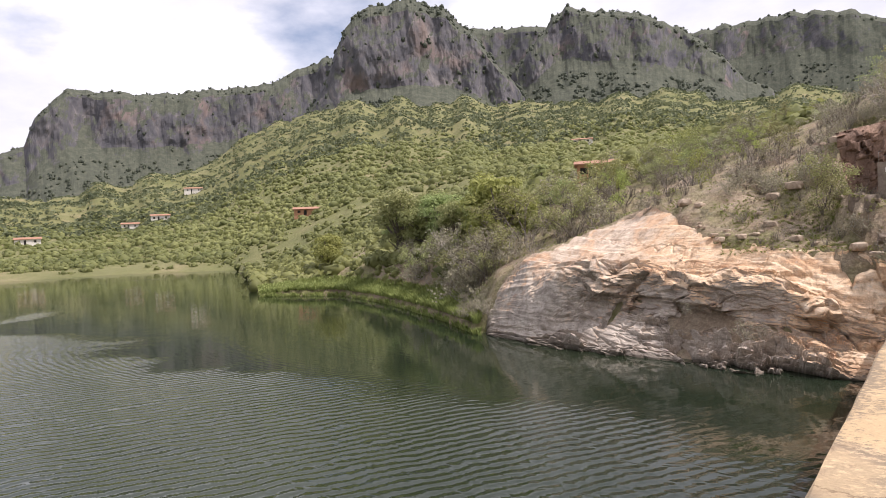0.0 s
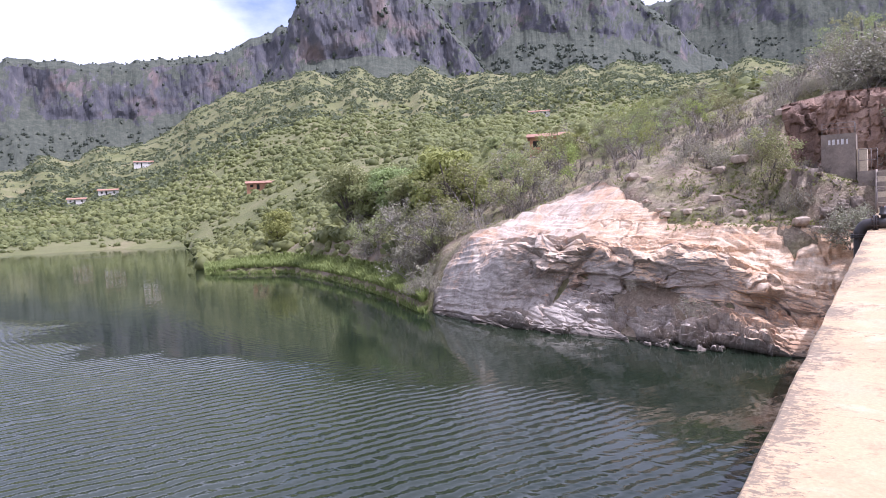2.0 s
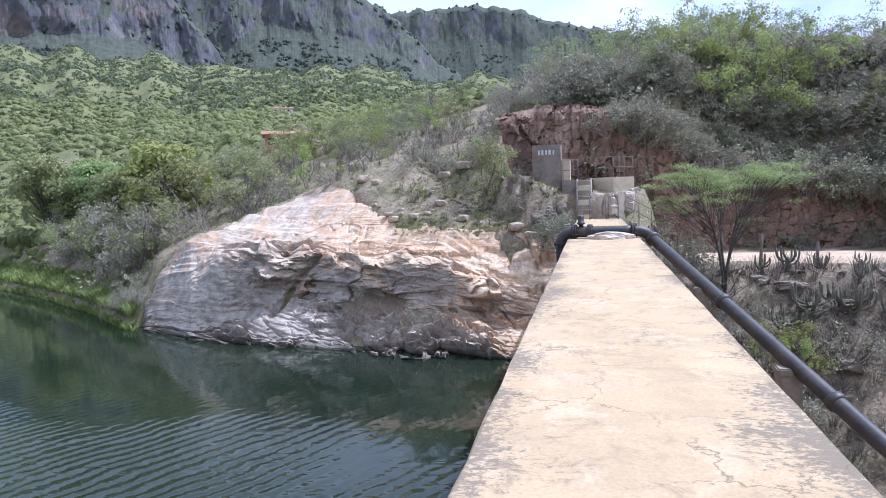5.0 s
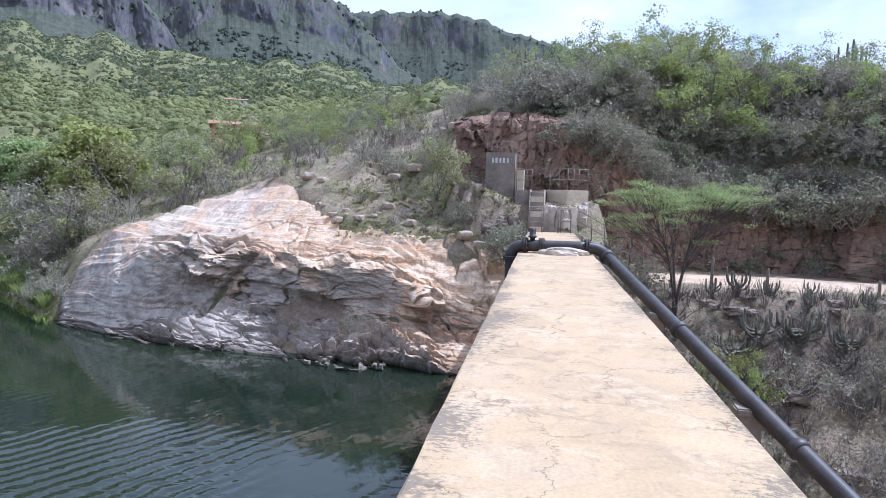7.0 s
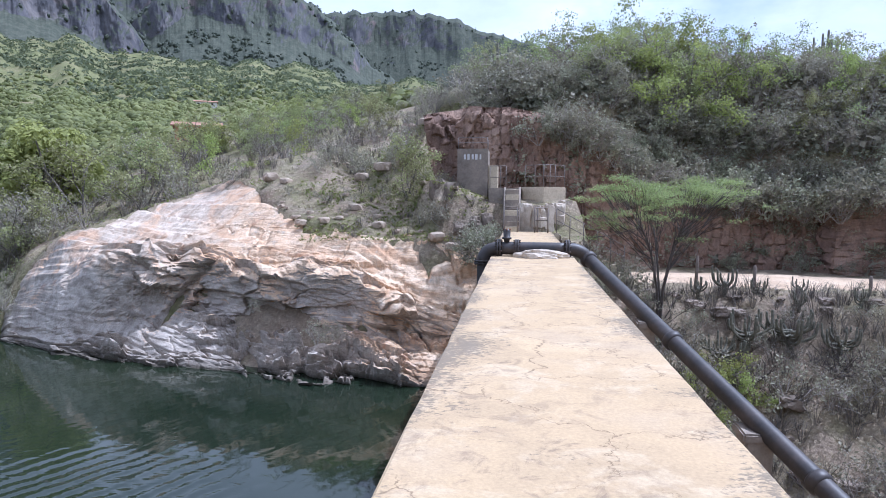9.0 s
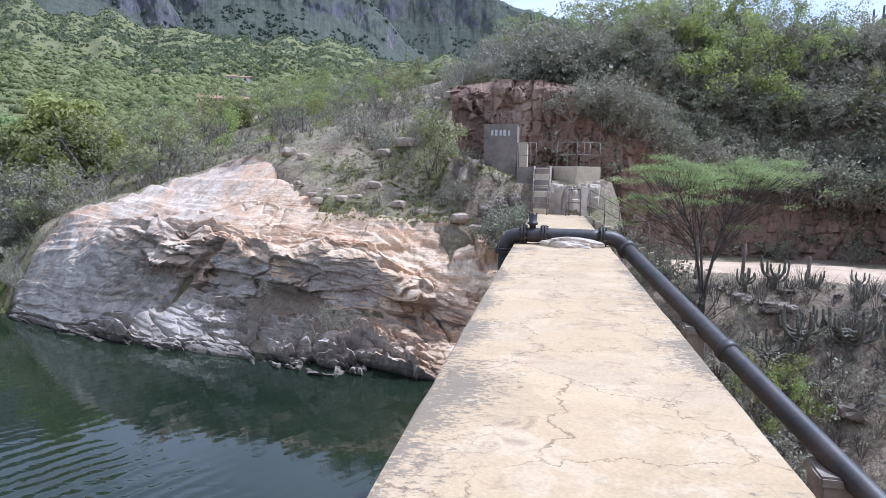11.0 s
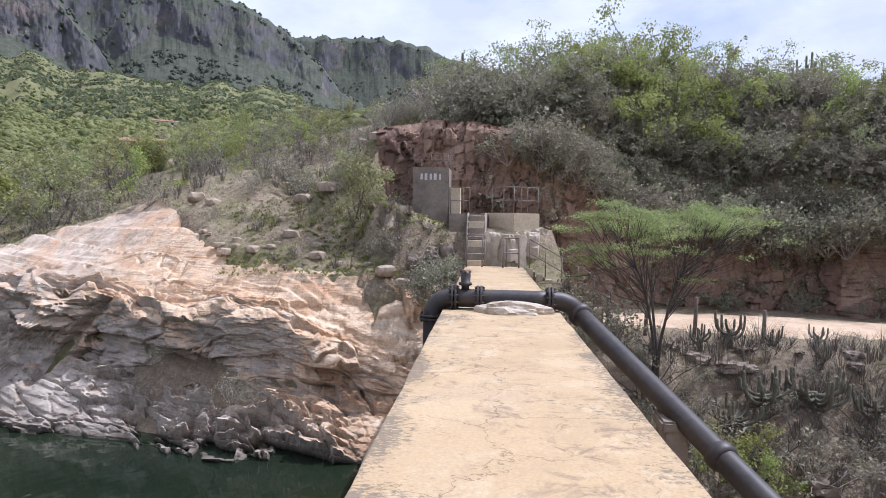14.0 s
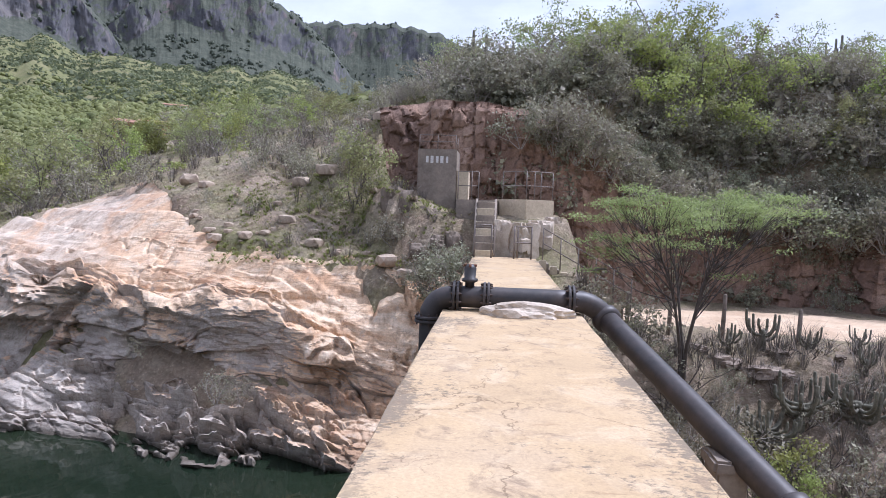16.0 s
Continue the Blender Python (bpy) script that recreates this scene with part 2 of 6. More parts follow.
def cliff_mat():
    k = Mat("red_cliff_rock", 0.9, 0.2)
    big, fine = k.noise(0.5, 6, 0.6, k.scaled(1, 1, 0.5)), k.noise(14, 8, 0.7)
    base = k.ramp(big, (0.3, (0.16, 0.105, 0.08)), (0.5, (0.26, 0.168, 0.12)), (0.68, (0.38, 0.262, 0.19)))
    stain = k.ramp(k.noise(1.4, 7, 0.7, k.scaled(1.4, 1.4, 0.35)), (0.52, 0.0), (0.66, 0.8))
    base = k.mix(stain, base, (0.14, 0.095, 0.075))
    pale = k.ramp(k.noise(0.9, 5, 0.6), (0.62, 0.0), (0.72, 0.6))
    base = k.mix(pale, base, (0.42, 0.31, 0.23))
    base = k.mix(1.0, base, k.ramp(fine, (0.3, 0.7), (0.7, 1.2)), "MULTIPLY")
    k.color(base).bump(fine, 0.8, 0.06).bump(k.noise(3, 7, 0.65), 0.8, 0.15)
    return k.m


def ground_mat():
    k = Mat("dry_soil_and_grass", 0.95, 0.1)
    far, mid, fine = k.noise(0.02, 6, 0.6), k.noise(0.25, 8, 0.68), k.noise(6, 8, 0.7)
    soil = k.ramp(k.noise(0.7, 8, 0.72), (0.32, (0.23, 0.165, 0.115)), (0.5, (0.33, 0.26, 0.185)), (0.66, (0.42, 0.35, 0.26)))
    grass = k.ramp(k.noise(0.9, 7, 0.7), (0.3, (0.13, 0.135, 0.055)), (0.5, (0.20, 0.195, 0.085)), (0.7, (0.28, 0.245, 0.135)))
    cover = k.ramp(k.math("ADD", k.math("MULTIPLY", mid, 0.6), k.math("MULTIPLY", far, 0.4)), (0.44, 0.0), (0.54, 0.9))
    base = k.mix(cover, soil, grass)
    litter = k.ramp(k.noise(1.6, 6, 0.7), (0.5, 0.0), (0.62, 0.6))
    base = k.mix(litter, base, (0.27, 0.215, 0.16))
    pos = k.split(k.co)
    shade_side = k.n.new("ShaderNodeMapRange")
    k.l.new(pos[0], shade_side.inputs[0])
    shade_side.inputs[1].default_value, shade_side.inputs[2].default_value = 2.2, 3.6
    leafy = k.math("MULTIPLY", shade_side.outputs[0], k.ramp(k.noise(0.8, 7, 0.7), (0.36, 0.95), (0.6, 0.25)))
    base = k.mix(leafy, base, k.mix(k.noise(9, 6, 0.75), (0.16, 0.12, 0.088), (0.42, 0.325, 0.24)))
    woods = k.ramp(k.noise(0.05, 9, 0.75), (0.38, (0.13, 0.145, 0.055)), (0.54, (0.175, 0.18, 0.075)), (0.70, (0.29, 0.235, 0.14)))
    away = k.n.new("ShaderNodeVectorMath")
    away.operation = "LENGTH"
    k.l.new(k.co, away.inputs[0])
    wooded = k.n.new("ShaderNodeMapRange")
    k.l.new(away.outputs["Value"], wooded.inputs[0])
    wooded.inputs[1].default_value, wooded.inputs[2].default_value = 70, 130
    wooded.inputs[4].default_value = 0.85
    base = k.mix(wooded.outputs[0], base, woods)
    base = k.mix(1.0, base, k.ramp(fine, (0.3, 0.6), (0.7, 1.3)), "MULTIPLY")
    speck = k.ramp(k.cells(7), (0.08, 1.35), (0.3, 0.85))
    base = k.mix(0.8, base, speck, "MULTIPLY")
    k.color(base).bump(fine, 0.9, 0.12).bump(mid, 0.4, 0.5)
    return k.m


def mountain_mat(name, green):
    k = Mat(name, 0.95, 0.1)
    streak = k.noise(1.0, 8, 0.62, k.scaled(0.03, 0.03, 0.016), 1.0)
    # rock and leaf colours carry the blue-grey of distance haze
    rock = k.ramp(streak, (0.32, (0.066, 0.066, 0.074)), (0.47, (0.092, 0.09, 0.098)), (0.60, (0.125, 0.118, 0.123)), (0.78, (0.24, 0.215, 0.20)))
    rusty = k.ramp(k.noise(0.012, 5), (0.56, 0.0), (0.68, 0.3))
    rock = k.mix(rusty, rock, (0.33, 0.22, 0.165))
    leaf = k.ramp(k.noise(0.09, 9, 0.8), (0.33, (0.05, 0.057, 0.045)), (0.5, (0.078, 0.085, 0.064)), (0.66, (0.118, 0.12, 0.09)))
    up = k.split(k.geo.outputs["Normal"])[2]
    lean = k.math("ADD", up, k.math("MULTIPLY", k.math("SUBTRACT", k.noise(0.03, 8, 0.75), 0.5), 1.3))
    veg = k.ramp(lean, (green - 0.07, 0.0), (green + 0.07, 1.0))
    k.color(k.mix(veg, rock, leaf)).bump(streak, 0.4, 4.0).bump(k.noise(0.10, 6, 0.7), 0.35, 3.0)
    return k.m


def leaf_mat(name, dark, light, scale=0.9, patch=0.0, thin_share=0.42):
    k = Mat(name, 0.6, 0.25)
    rnd = k.n.new("ShaderNodeObjectInfo").outputs["Random"]
    per = k.geo.outputs["Random Per Island"]
    tint = k.math("ADD", k.math("MULTIPLY", per, 0.4), k.math("MULTIPLY", k.noise(scale, 4), 0.65))
    if patch:
        tint = k.math("ADD", tint, k.math("MULTIPLY", k.math("SUBTRACT", k.noise(patch, 4, 0.6), 0.5), 0.9))
    base = k.ramp(tint, (0.2, dark), (0.85, light))
    hue = k.n.new("ShaderNodeHueSaturation")
    k.l.new(base, hue.inputs["Color"])
    k.l.new(k.math("ADD", k.math("MULTIPLY", rnd, 0.04), 0.48), hue.inputs["Hue"])
    k.l.new(k.math("ADD", k.math("MULTIPLY", rnd, 0.4), 0.8), hue.inputs["Value"])
    k.color(hue.outputs[0])
    k.b.inputs["Subsurface Weight"].default_value = 0.0
    k.b.inputs["Transmission Weight"].default_value = 0.0
    thin = k.n.new("ShaderNodeBsdfTranslucent")
    both = k.n.new("ShaderNodeMixShader")
    both.inputs[0].default_value = thin_share
    k.l.new(hue.outputs[0], thin.inputs["Color"])
    k.l.new(k.b.outputs[0], both.inputs[1])
    k.l.new(thin.outputs[0], both.inputs[2])
    k.l.new(both.outputs[0], k.n["Material Output"].inputs["Surface"])
    return k.m


def plain_mat(name, a, b, scale=6.0, rough=0.8, metal=0.0, spec=0.3, relief=0.3):
    k = Mat(name, rough, spec)
    k.b.inputs["Metallic"].default_value = metal
    n1, n2 = k.noise(scale, 7, 0.65), k.noise(scale * 9, 5, 0.7)
    base = k.ramp(n1, (0.35, a), (0.65, b))
    base = k.mix(1.0, base, k.ramp(n2, (0.3, 0.8), (0.7, 1.15)), "MULTIPLY")
    k.color(base).bump(n2, relief, 0.01)
    return k.m


def water_mat():
    k = Mat("lake_water", 0.03, 0.6)
    k.b.inputs["IOR"].default_value = 1.333
    k.color(k.ramp(k.noise(0.04, 3), (0.35, (0.010, 0.017, 0.010)), (0.65, (0.018, 0.026, 0.012))))
    xyz = k.split(k.co)
    near = k.n.new("ShaderNodeMapRange")
    k.l.new(xyz[0], near.inputs[0])
    near.inputs[1].default_value, near.inputs[2].default_value = -48, -8
    upstream = k.n.new("ShaderNodeMapRange")
    k.l.new(xyz[1], upstream.inputs[0])
    upstream.inputs[1].default_value, upstream.inputs[2].default_value = 24, 6
    drift = k.math("ADD", k.math("MULTIPLY", k.noise(0.06, 3, 0.5, warp=0.3), 0.7), k.math("MULTIPLY", upstream.outputs[0], 0.5))
    gust = k.ramp(k.math("ADD", drift, k.math("MULTIPLY", near.outputs[0], 0.06)), (0.47, 0.05), (0.64, 1.0))
    bands = k.n.new("ShaderNodeTexWave")
    for key, v in (("Scale", 0.62), ("Distortion", 5.0), ("Detail", 2.0), ("Detail Scale", 0.9), ("Detail Roughness", 0.6)):
        bands.inputs[key].default_value = v
    k.l.new(k.scaled(1, 1, 1, (0, 0, 27)), bands.inputs["Vector"])
    cross = k.noise(1.5, 3, 0.5, k.scaled(0.6, 1.6, 1, (0, 0, 40)), 0.5)
    chop = k.math("MULTIPLY", k.math("ADD", k.math("MULTIPLY", bands.outputs["Fac"], 0.45), cross), gust)
    k.bump(chop, 1.0, 0.045).bump(k.noise(0.5, 2, 0.5), 0.10, 0.05)
    return k.m


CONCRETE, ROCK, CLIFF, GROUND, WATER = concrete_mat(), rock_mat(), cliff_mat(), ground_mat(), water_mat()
MOUNT_ROCKY, MOUNT_GREEN = mountain_mat("hazed_cliff_mountain", 0.48), mountain_mat("hazed_wooded_mountain", 0.36)
LEAF_BRIGHT = leaf_mat("fresh_leaves", (0.22, 0.25, 0.07), (0.43, 0.47, 0.15))
LEAF_GREEN = leaf_mat("green_leaves", (0.19, 0.205, 0.085), (0.44, 0.44, 0.20))
LEAF_DARK = leaf_mat("dark_leaves", (0.16, 0.16, 0.105), (0.38, 0.37, 0.25), thin_share=0.3)
LEAF_GREY = leaf_mat("dusty_leaves", (0.175, 0.165, 0.11), (0.38, 0.35, 0.245), thin_share=0.32)
LEAF_ACACIA = leaf_mat("feathery_leaves", (0.17, 0.205, 0.075), (0.38, 0.42, 0.17))
FAR_LEAF = leaf_mat("scrub_leaves", (0.115, 0.13, 0.045), (0.29, 0.295, 0.11), 0.03, 0.011)
# the next two leaf colours have distance haze mixed in as extra blue
MOUNT_LEAF = leaf_mat("hazed_mountain_leaves", (0.06, 0.072, 0.055), (0.13, 0.145, 0.10), 0.03)
HIGH_LEAF = leaf_mat("hazed_scrub_leaves", (0.085, 0.11, 0.06), (0.21, 0.245, 0.125), 0.02, 0.008)
GRASS = leaf_mat("grass_blades", (0.15, 0.185, 0.05), (0.33, 0.355, 0.12))
DRYGRASS = leaf_mat("dry_grass", (0.24, 0.20, 0.12), (0.46, 0.40, 0.26))
BARK = plain_mat("grey_bark", (0.10, 0.085, 0.07), (0.21, 0.18, 0.15), 4)
DARKBARK = plain_mat("dark_bark", (0.05, 0.04, 0.034), (0.12, 0.10, 0.085), 4)
TWIG = plain_mat("pale_twigs", (0.23, 0.20, 0.17), (0.40, 0.355, 0.31), 3)
CACTUS = plain_mat("cactus_skin", (0.085, 0.082, 0.06), (0.21, 0.195, 0.145), 7, 0.8)
IRON = plain_mat("black_pipe", (0.020, 0.018, 0.018), (0.062, 0.047, 0.04), 1.6, 0.52, 0.0, 0.5, 0.15)
RUST = plain_mat("rusty_iron", (0.10, 0.05, 0.03), (0.20, 0.10, 0.06), 8, 0.8)
RAIL = plain_mat("weathered_rail", (0.12, 0.10, 0.085), (0.24, 0.20, 0.17), 8, 0.7)
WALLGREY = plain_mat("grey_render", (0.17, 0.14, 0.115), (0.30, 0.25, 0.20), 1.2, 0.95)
WALLCREAM = plain_mat("cream_render", (0.42, 0.35, 0.25), (0.56, 0.47, 0.34), 1.5, 0.95)
STONE = plain_mat("loose_stone", (0.27, 0.20, 0.145), (0.48, 0.39, 0.295), 3, 0.9)
BANKSTONE = plain_mat("bank_stone", (0.19, 0.15, 0.118), (0.36, 0.29, 0.23), 2, 0.9)
DARKROCK = plain_mat("shaded_stone", (0.12, 0.093, 0.07), (0.25, 0.20, 0.155), 1.5, 0.9)
ROAD = plain_mat("dirt_road", (0.42, 0.30, 0.195), (0.55, 0.42, 0.29), 0.6, 0.95)
TILE = plain_mat("clay_tiles", (0.27, 0.14, 0.09), (0.38, 0.22, 0.15), 3, 0.9)
BRICKWALL = plain_mat("raw_brick_wall", (0.36, 0.18, 0.10), (0.48, 0.27, 0.16), 2, 0.9)
WHITEWASH = plain_mat("whitewash", (0.62, 0.58, 0.52), (0.75, 0.71, 0.65), 2, 0.9)
POSTWOOD = plain_mat("old_wood", (0.12, 0.095, 0.075), (0.23, 0.185, 0.15), 6, 0.9)
DARKHOLE = plain_mat("dark_opening", (0.02, 0.018, 0.015), (0.035, 0.03, 0.026), 6, 0.9)
PALESTONE = plain_mat("pale_stone", (0.36, 0.29, 0.22), (0.56, 0.48, 0.385), 2.5, 0.9)
BOLT = plain_mat("dark_bolts", (0.05, 0.035, 0.028), (0.10, 0.07, 0.055), 8, 0.7)
PAINT = plain_mat("faded_lettering", (0.55, 0.53, 0.50), (0.68, 0.66, 0.62), 6, 0.9)

# ---------------------------------------------------------------- mesh helpers
rng = np.random.default_rng(7)


def hash3(ix, iy, iz):
    h = (ix * 374761393 + iy * 668265263 + iz * 2147483647) & 0xFFFFFFFF
    h = ((h ^ (h >> 13)) * 1274126177) & 0xFFFFFFFF
    return ((h ^ (h >> 16)) & 0xFFFFFF) / float(0xFFFFFF)


def value_noise(x, y, z):
    x, y, z = np.broadcast_arrays(np.asarray(x, float), np.asarray(y, float), np.asarray(z, float))
    ix, iy, iz = (np.floor(a).astype(np.int64) for a in (x, y, z))
    fx, fy, fz = x - ix, y - iy, z - iz
    fx, fy, fz = (f * f * (3 - 2 * f) for f in (fx, fy, fz))
    out = 0
    for a in (0, 1):
        for b in (0, 1):
            for c in (0, 1):
                w = (fx if a else 1 - fx) * (fy if b else 1 - fy) * (fz if c else 1 - fz)
                out = out + w * hash3(ix + a, iy + b, iz + c)
    return out


def fbm(x, y, z=0.0, octaves=5, gain=0.5):
    total, amp, norm = 0, 1.0, 0.0
    for o in range(octaves):
        total = total + amp * value_noise(x * 2**o + 17.3 * o, y * 2**o + 5.1 * o, z * 2**o + 9.7 * o)
        norm += amp
        amp *= gain
    return total / norm


def step(a, b, x):
    t = np.clip((x - a) / (b - a), 0, 1)
    return t * t * (3 - 2 * t)


def mesh_of(name, verts, faces, mat, smooth=False):
    me = bpy.data.meshes.new(name)
    me.from_pydata(np.asarray(verts, float).reshape(-1, 3).tolist(), [], faces if isinstance(faces, list) else faces.tolist())
    me.materials.append(mat)
    if smooth:
        me.shade_smooth()
    me.update()
    return me


def grid_faces(rows, cols):
    a = np.arange((rows - 1) * cols).reshape(rows - 1, cols)[:, :-1].ravel()
    return np.stack([a, a + 1, a + cols + 1, a + cols], 1)


def part(name, bm, material, parent, label=""):
    me = bpy.data.meshes.new(name)
    bm.to_mesh(me)
    bm.free()
    me.materials.append(material)
    ob = new(name, me)
    ob.parent = parent
    return tagged(ob, label)


def mesh_part(name, me, parent, label=""):
    ob = new(name, me)
    ob.parent = parent
    return tagged(ob, label)


def root(name, m, label, category, group="", kind=""):
    e = new(name)
    e.empty_display_size = 0.2
    e.matrix_basis = m
    return tagged(e, label, category, group, kind)


def box_bm(cx, cy, cz, sx, sy, sz, bevel=0.02, rough=0.0, cuts=0):
    bm = bmesh.new()
    bmesh.ops.create_cube(bm, size=1.0, matrix=Matrix.Translation((cx, cy, cz)) @ Matrix.Diagonal((sx, sy, sz, 1)))
    if bevel:
        bmesh.ops.bevel(bm, geom=bm.edges[:], offset=bevel, segments=2, affect="EDGES")
    if cuts:
        bmesh.ops.subdivide_edges(bm, edges=bm.edges[:], cuts=cuts, use_grid_fill=True)
    if rough:
        for v in bm.verts:
            v.co += noise.noise_vector(v.co * 2.3) * rough
    return bm


def tube_arrays(points, radii, sides=8, caps=True):
    """Vertices and faces of one tapered tube along points."""
    pts = np.asarray(points, float)
    n = len(pts)
    tang = np.gradient(pts, axis=0)
    tang /= np.linalg.norm(tang, axis=1)[:, None] + 1e-9
    up = np.array((0.0, 0.0, 1.0)) if abs(tang[0][2]) < 0.9 else np.array((1.0, 0.0, 0.0))
    a = np.cross(tang[0], up)
    a /= np.linalg.norm(a)
    verts = []
    ang = np.linspace(0, 2 * np.pi, sides, endpoint=False)
    rad = np.broadcast_to(np.asarray(radii, float), (n,))
    for i in range(n):
        a = a - tang[i] * np.dot(a, tang[i])
        a /= np.linalg.norm(a) + 1e-9
        b = np.cross(tang[i], a)
        verts.append(pts[i] + rad[i] * (np.cos(ang)[:, None] * a + np.sin(ang)[:, None] * b))
    faces = []
    for i in range(n - 1):
        for s in range(sides):
            q = (s + 1) % sides
            faces.append([i * sides + s, i * sides + q, (i + 1) * sides + q, (i + 1) * sides + s])
    if caps:
        faces.append(list(range(sides))[::-1])
        faces.append([(n - 1) * sides + s for s in range(sides)])
    return np.concatenate(verts), faces


def tubes_mesh(name, tubes, mat, sides=6, smooth=True):
    verts, faces, base = [], [], 0
    for points, radii in tubes:
        v, f = tube_arrays(points, radii, sides, sides > 4)
        verts.append(v)
        faces += [[i + base for i in one] for one in f]
        base += len(v)
    return mesh_of(name, np.concatenate(verts), faces, mat, smooth)


def leaf_quads(centers, sizes, gen, flat=0.0, long=1.6, facing=None, loose=0.5):
    """One small bent leaf (two triangles over a fold) at each centre."""
    n = len(centers)
    a = gen.normal(size=(n, 3))
    a[:, 2] *= 1 - flat
    a /= np.linalg.norm(a, axis=1)[:, None] + 1e-9
    b = np.cross(a, gen.normal(size=(n, 3)))
    b[:, 2] *= 1 - flat
    b /= np.linalg.norm(b, axis=1)[:, None] + 1e-9
    if facing is not None:
        out = facing / (np.linalg.norm(facing, axis=1)[:, None] + 1e-9) + gen.normal(size=(n, 3)) * loose
        a = np.cross(out, a)
        a /= np.linalg.norm(a, axis=1)[:, None] + 1e-9
        b = np.cross(out, a)
        b /= np.linalg.norm(b, axis=1)[:, None] + 1e-9
    s = np.broadcast_to(np.asarray(sizes, float), (n,))[:, None]
    c = np.asarray(centers)
    fold = np.cross(a, b) * s * 0.12
    v = np.stack([c - a * s * long * 0.5, c - b * s * 0.5 + fold, c + a * s * long * 0.5, c + b * s * 0.5 + fold], 1).reshape(-1, 3)
    f = (np.arange(n)[:, None] * 4 + np.array((0, 1, 2, 3))[None]).reshape(-1, 4)
    return v, f


# ---------------------------------------------------------------- the lie of the land
WATER_Z = -5.65
HUB = np.array((0.6, -4.5))
SHORE_AZ = [-180, -150, -130, -110, -71, -63, -54.2, -52.6, -46, -39.1, -34.7, -30, -24.8, -16.2, -6.3, -1, 4]
SHORE_R = [38, 60, 200, 260, 200, 201, 180, 89.5, 84, 59.6, 46.4, 41, 37.9, 34.4, 32.7, 32.4, 32.4]
RISE_AZ = [-180, -130, -71, -63, -55, -50, -46, -39.1, -34.7, -30, -24.8, -16.2, -6.3, 4]
RISE_R = [60, 220, 210, 212, 190, 140, 104, 68, 50, 42, 38.5, 35, 33, 33]
FOOT_AZ = [-180, -120, -80, -70, -63, -56.6, -50, -45, -40, -31, -26, -20, -13.7, -3, 15, 45, 90, 180]
FOOT_EL = [4, 5, 4, 4, 4.6, 5.6, 9.6, 11.3, 11.2, 10.5, 10.9, 10.2, 9.5, 9, 8, 6, 5, 4]
BANK_D = [-40, -12, -3, 0, 0.55, 1.2, 1.8, 2.6, 3.5, 4.2, 5.2, 9, 11.7, 20]
BANK_Z = [-9, -6, -2.0, 0, 1.1, 1.7, 2.2, 3.1, 4.2, 4.6, 5.4, 6.8, 7.3, 7.3]
TOP_X = [-4.4, -2, 0, 3, 5, 8, 12, 20, 45]
TOP_Z = [5.7, 6.3, 6.2, 5.6, 4.6, 2.8, 1.9, 1.6, 1.6]
RIM_AZ = [-35, -34.2, -32.6, -30.4, -28.7, -26.3, -24, -21, -19.6, -18.4, -17.2, -16, -14.5, -12.5, -10.5, -7.2, -4.4, 0]
RIM_D = [0.3, 1, 2.8, 5, 6, 8.8, 11, 13, 13.0, 11.0, 8.8, 7.6, 6.7, 6.0, 5.6, 5.6, 5.9, 6.2]
CLIFF_X = [-4.4, -3.6, -2, 0.5, 3, 5, 8, 11, 13.5, 16, 20, 30, 45]
CLIFF_Y = [39.6, 40.3, 40.6, 40.4, 40.2, 40.8, 42.0, 42.6, 42.4, 41.4, 39.4, 34.5, 27]


LOW_AZ = [-36, -35.2, -34.5, -33, -31.5, -29, -26]
LOW_G = [0.1, 0.18, 0.36, 0.62, 0.82, 0.95, 1.0]


RUN_AZ = [-35, -34.2, -32.6, -30.4, -28.7, -26.3, -24, -21, -17.8]
RUN_D = [3, 3, 4, 5.5, 6.5, 8.8, 11, 13, 13.3]
CREST_AZ = [-34, -31, -30, -27, -24.5, -22.5, -18, -13, -8]
CREST_Z = [-2.2, -0.8, -0.45, 0.2, 0.95, 1.6, 3.1, 3.7, 3.7]


def polar(x, y):
    dx, dy = x - HUB[0], y - HUB[1]
    return np.hypot(dx, dy), np.degrees(np.arctan2(dx, dy))


def hill(x, y):
    t = 0.30 * (y - 38) + np.where(x < 9, 0.20 * (x + 10), 3.8 - 0.10 * (x - 9))
    t = t + 1.9 * step(-8, -3.5, x) * step(38, 41, y) + 0.5 * (fbm(x * 0.12, y * 0.12, 3.0, 4) - 0.5) * step(37, 45, y) + 0.9 * step(-9, -5, x) * step(-1.5, -3.2, x) * step(37.5, 40.5, y)
    return 1.4 + np.where(t > 0, 19 * np.tanh(t / 19), t)


def valley(r, az):
    r0 = np.interp(az, SHORE_AZ, SHORE_R)
    top = 900 * np.tan(np.radians(np.interp(az, FOOT_AZ, FOOT_EL) + 2.2 * (fbm(az * 0.55, 2.0, 6.0, 5) - 0.5))) - WATER_Z
    r1 = np.interp(az, RISE_AZ, RISE_R)
    t = np.clip((r - r1) / (900 - r1), -0.2, 1.0)
    rise = np.where(t > 0, np.abs(t) ** 1.22, 0) * top
    d = r - r0
    flat = np.where(d > 0, np.minimum(0.07 * d, 1.0), np.maximum(0.28 * d, -8))
    lumps = (fbm(r * np.cos(np.radians(az)) * 0.012, r * np.sin(np.radians(az)) * 0.012, 1.0, 4) - 0.5) * np.clip(d, 0, 300) * 0.07
    return WATER_Z + flat + rise + lumps, d


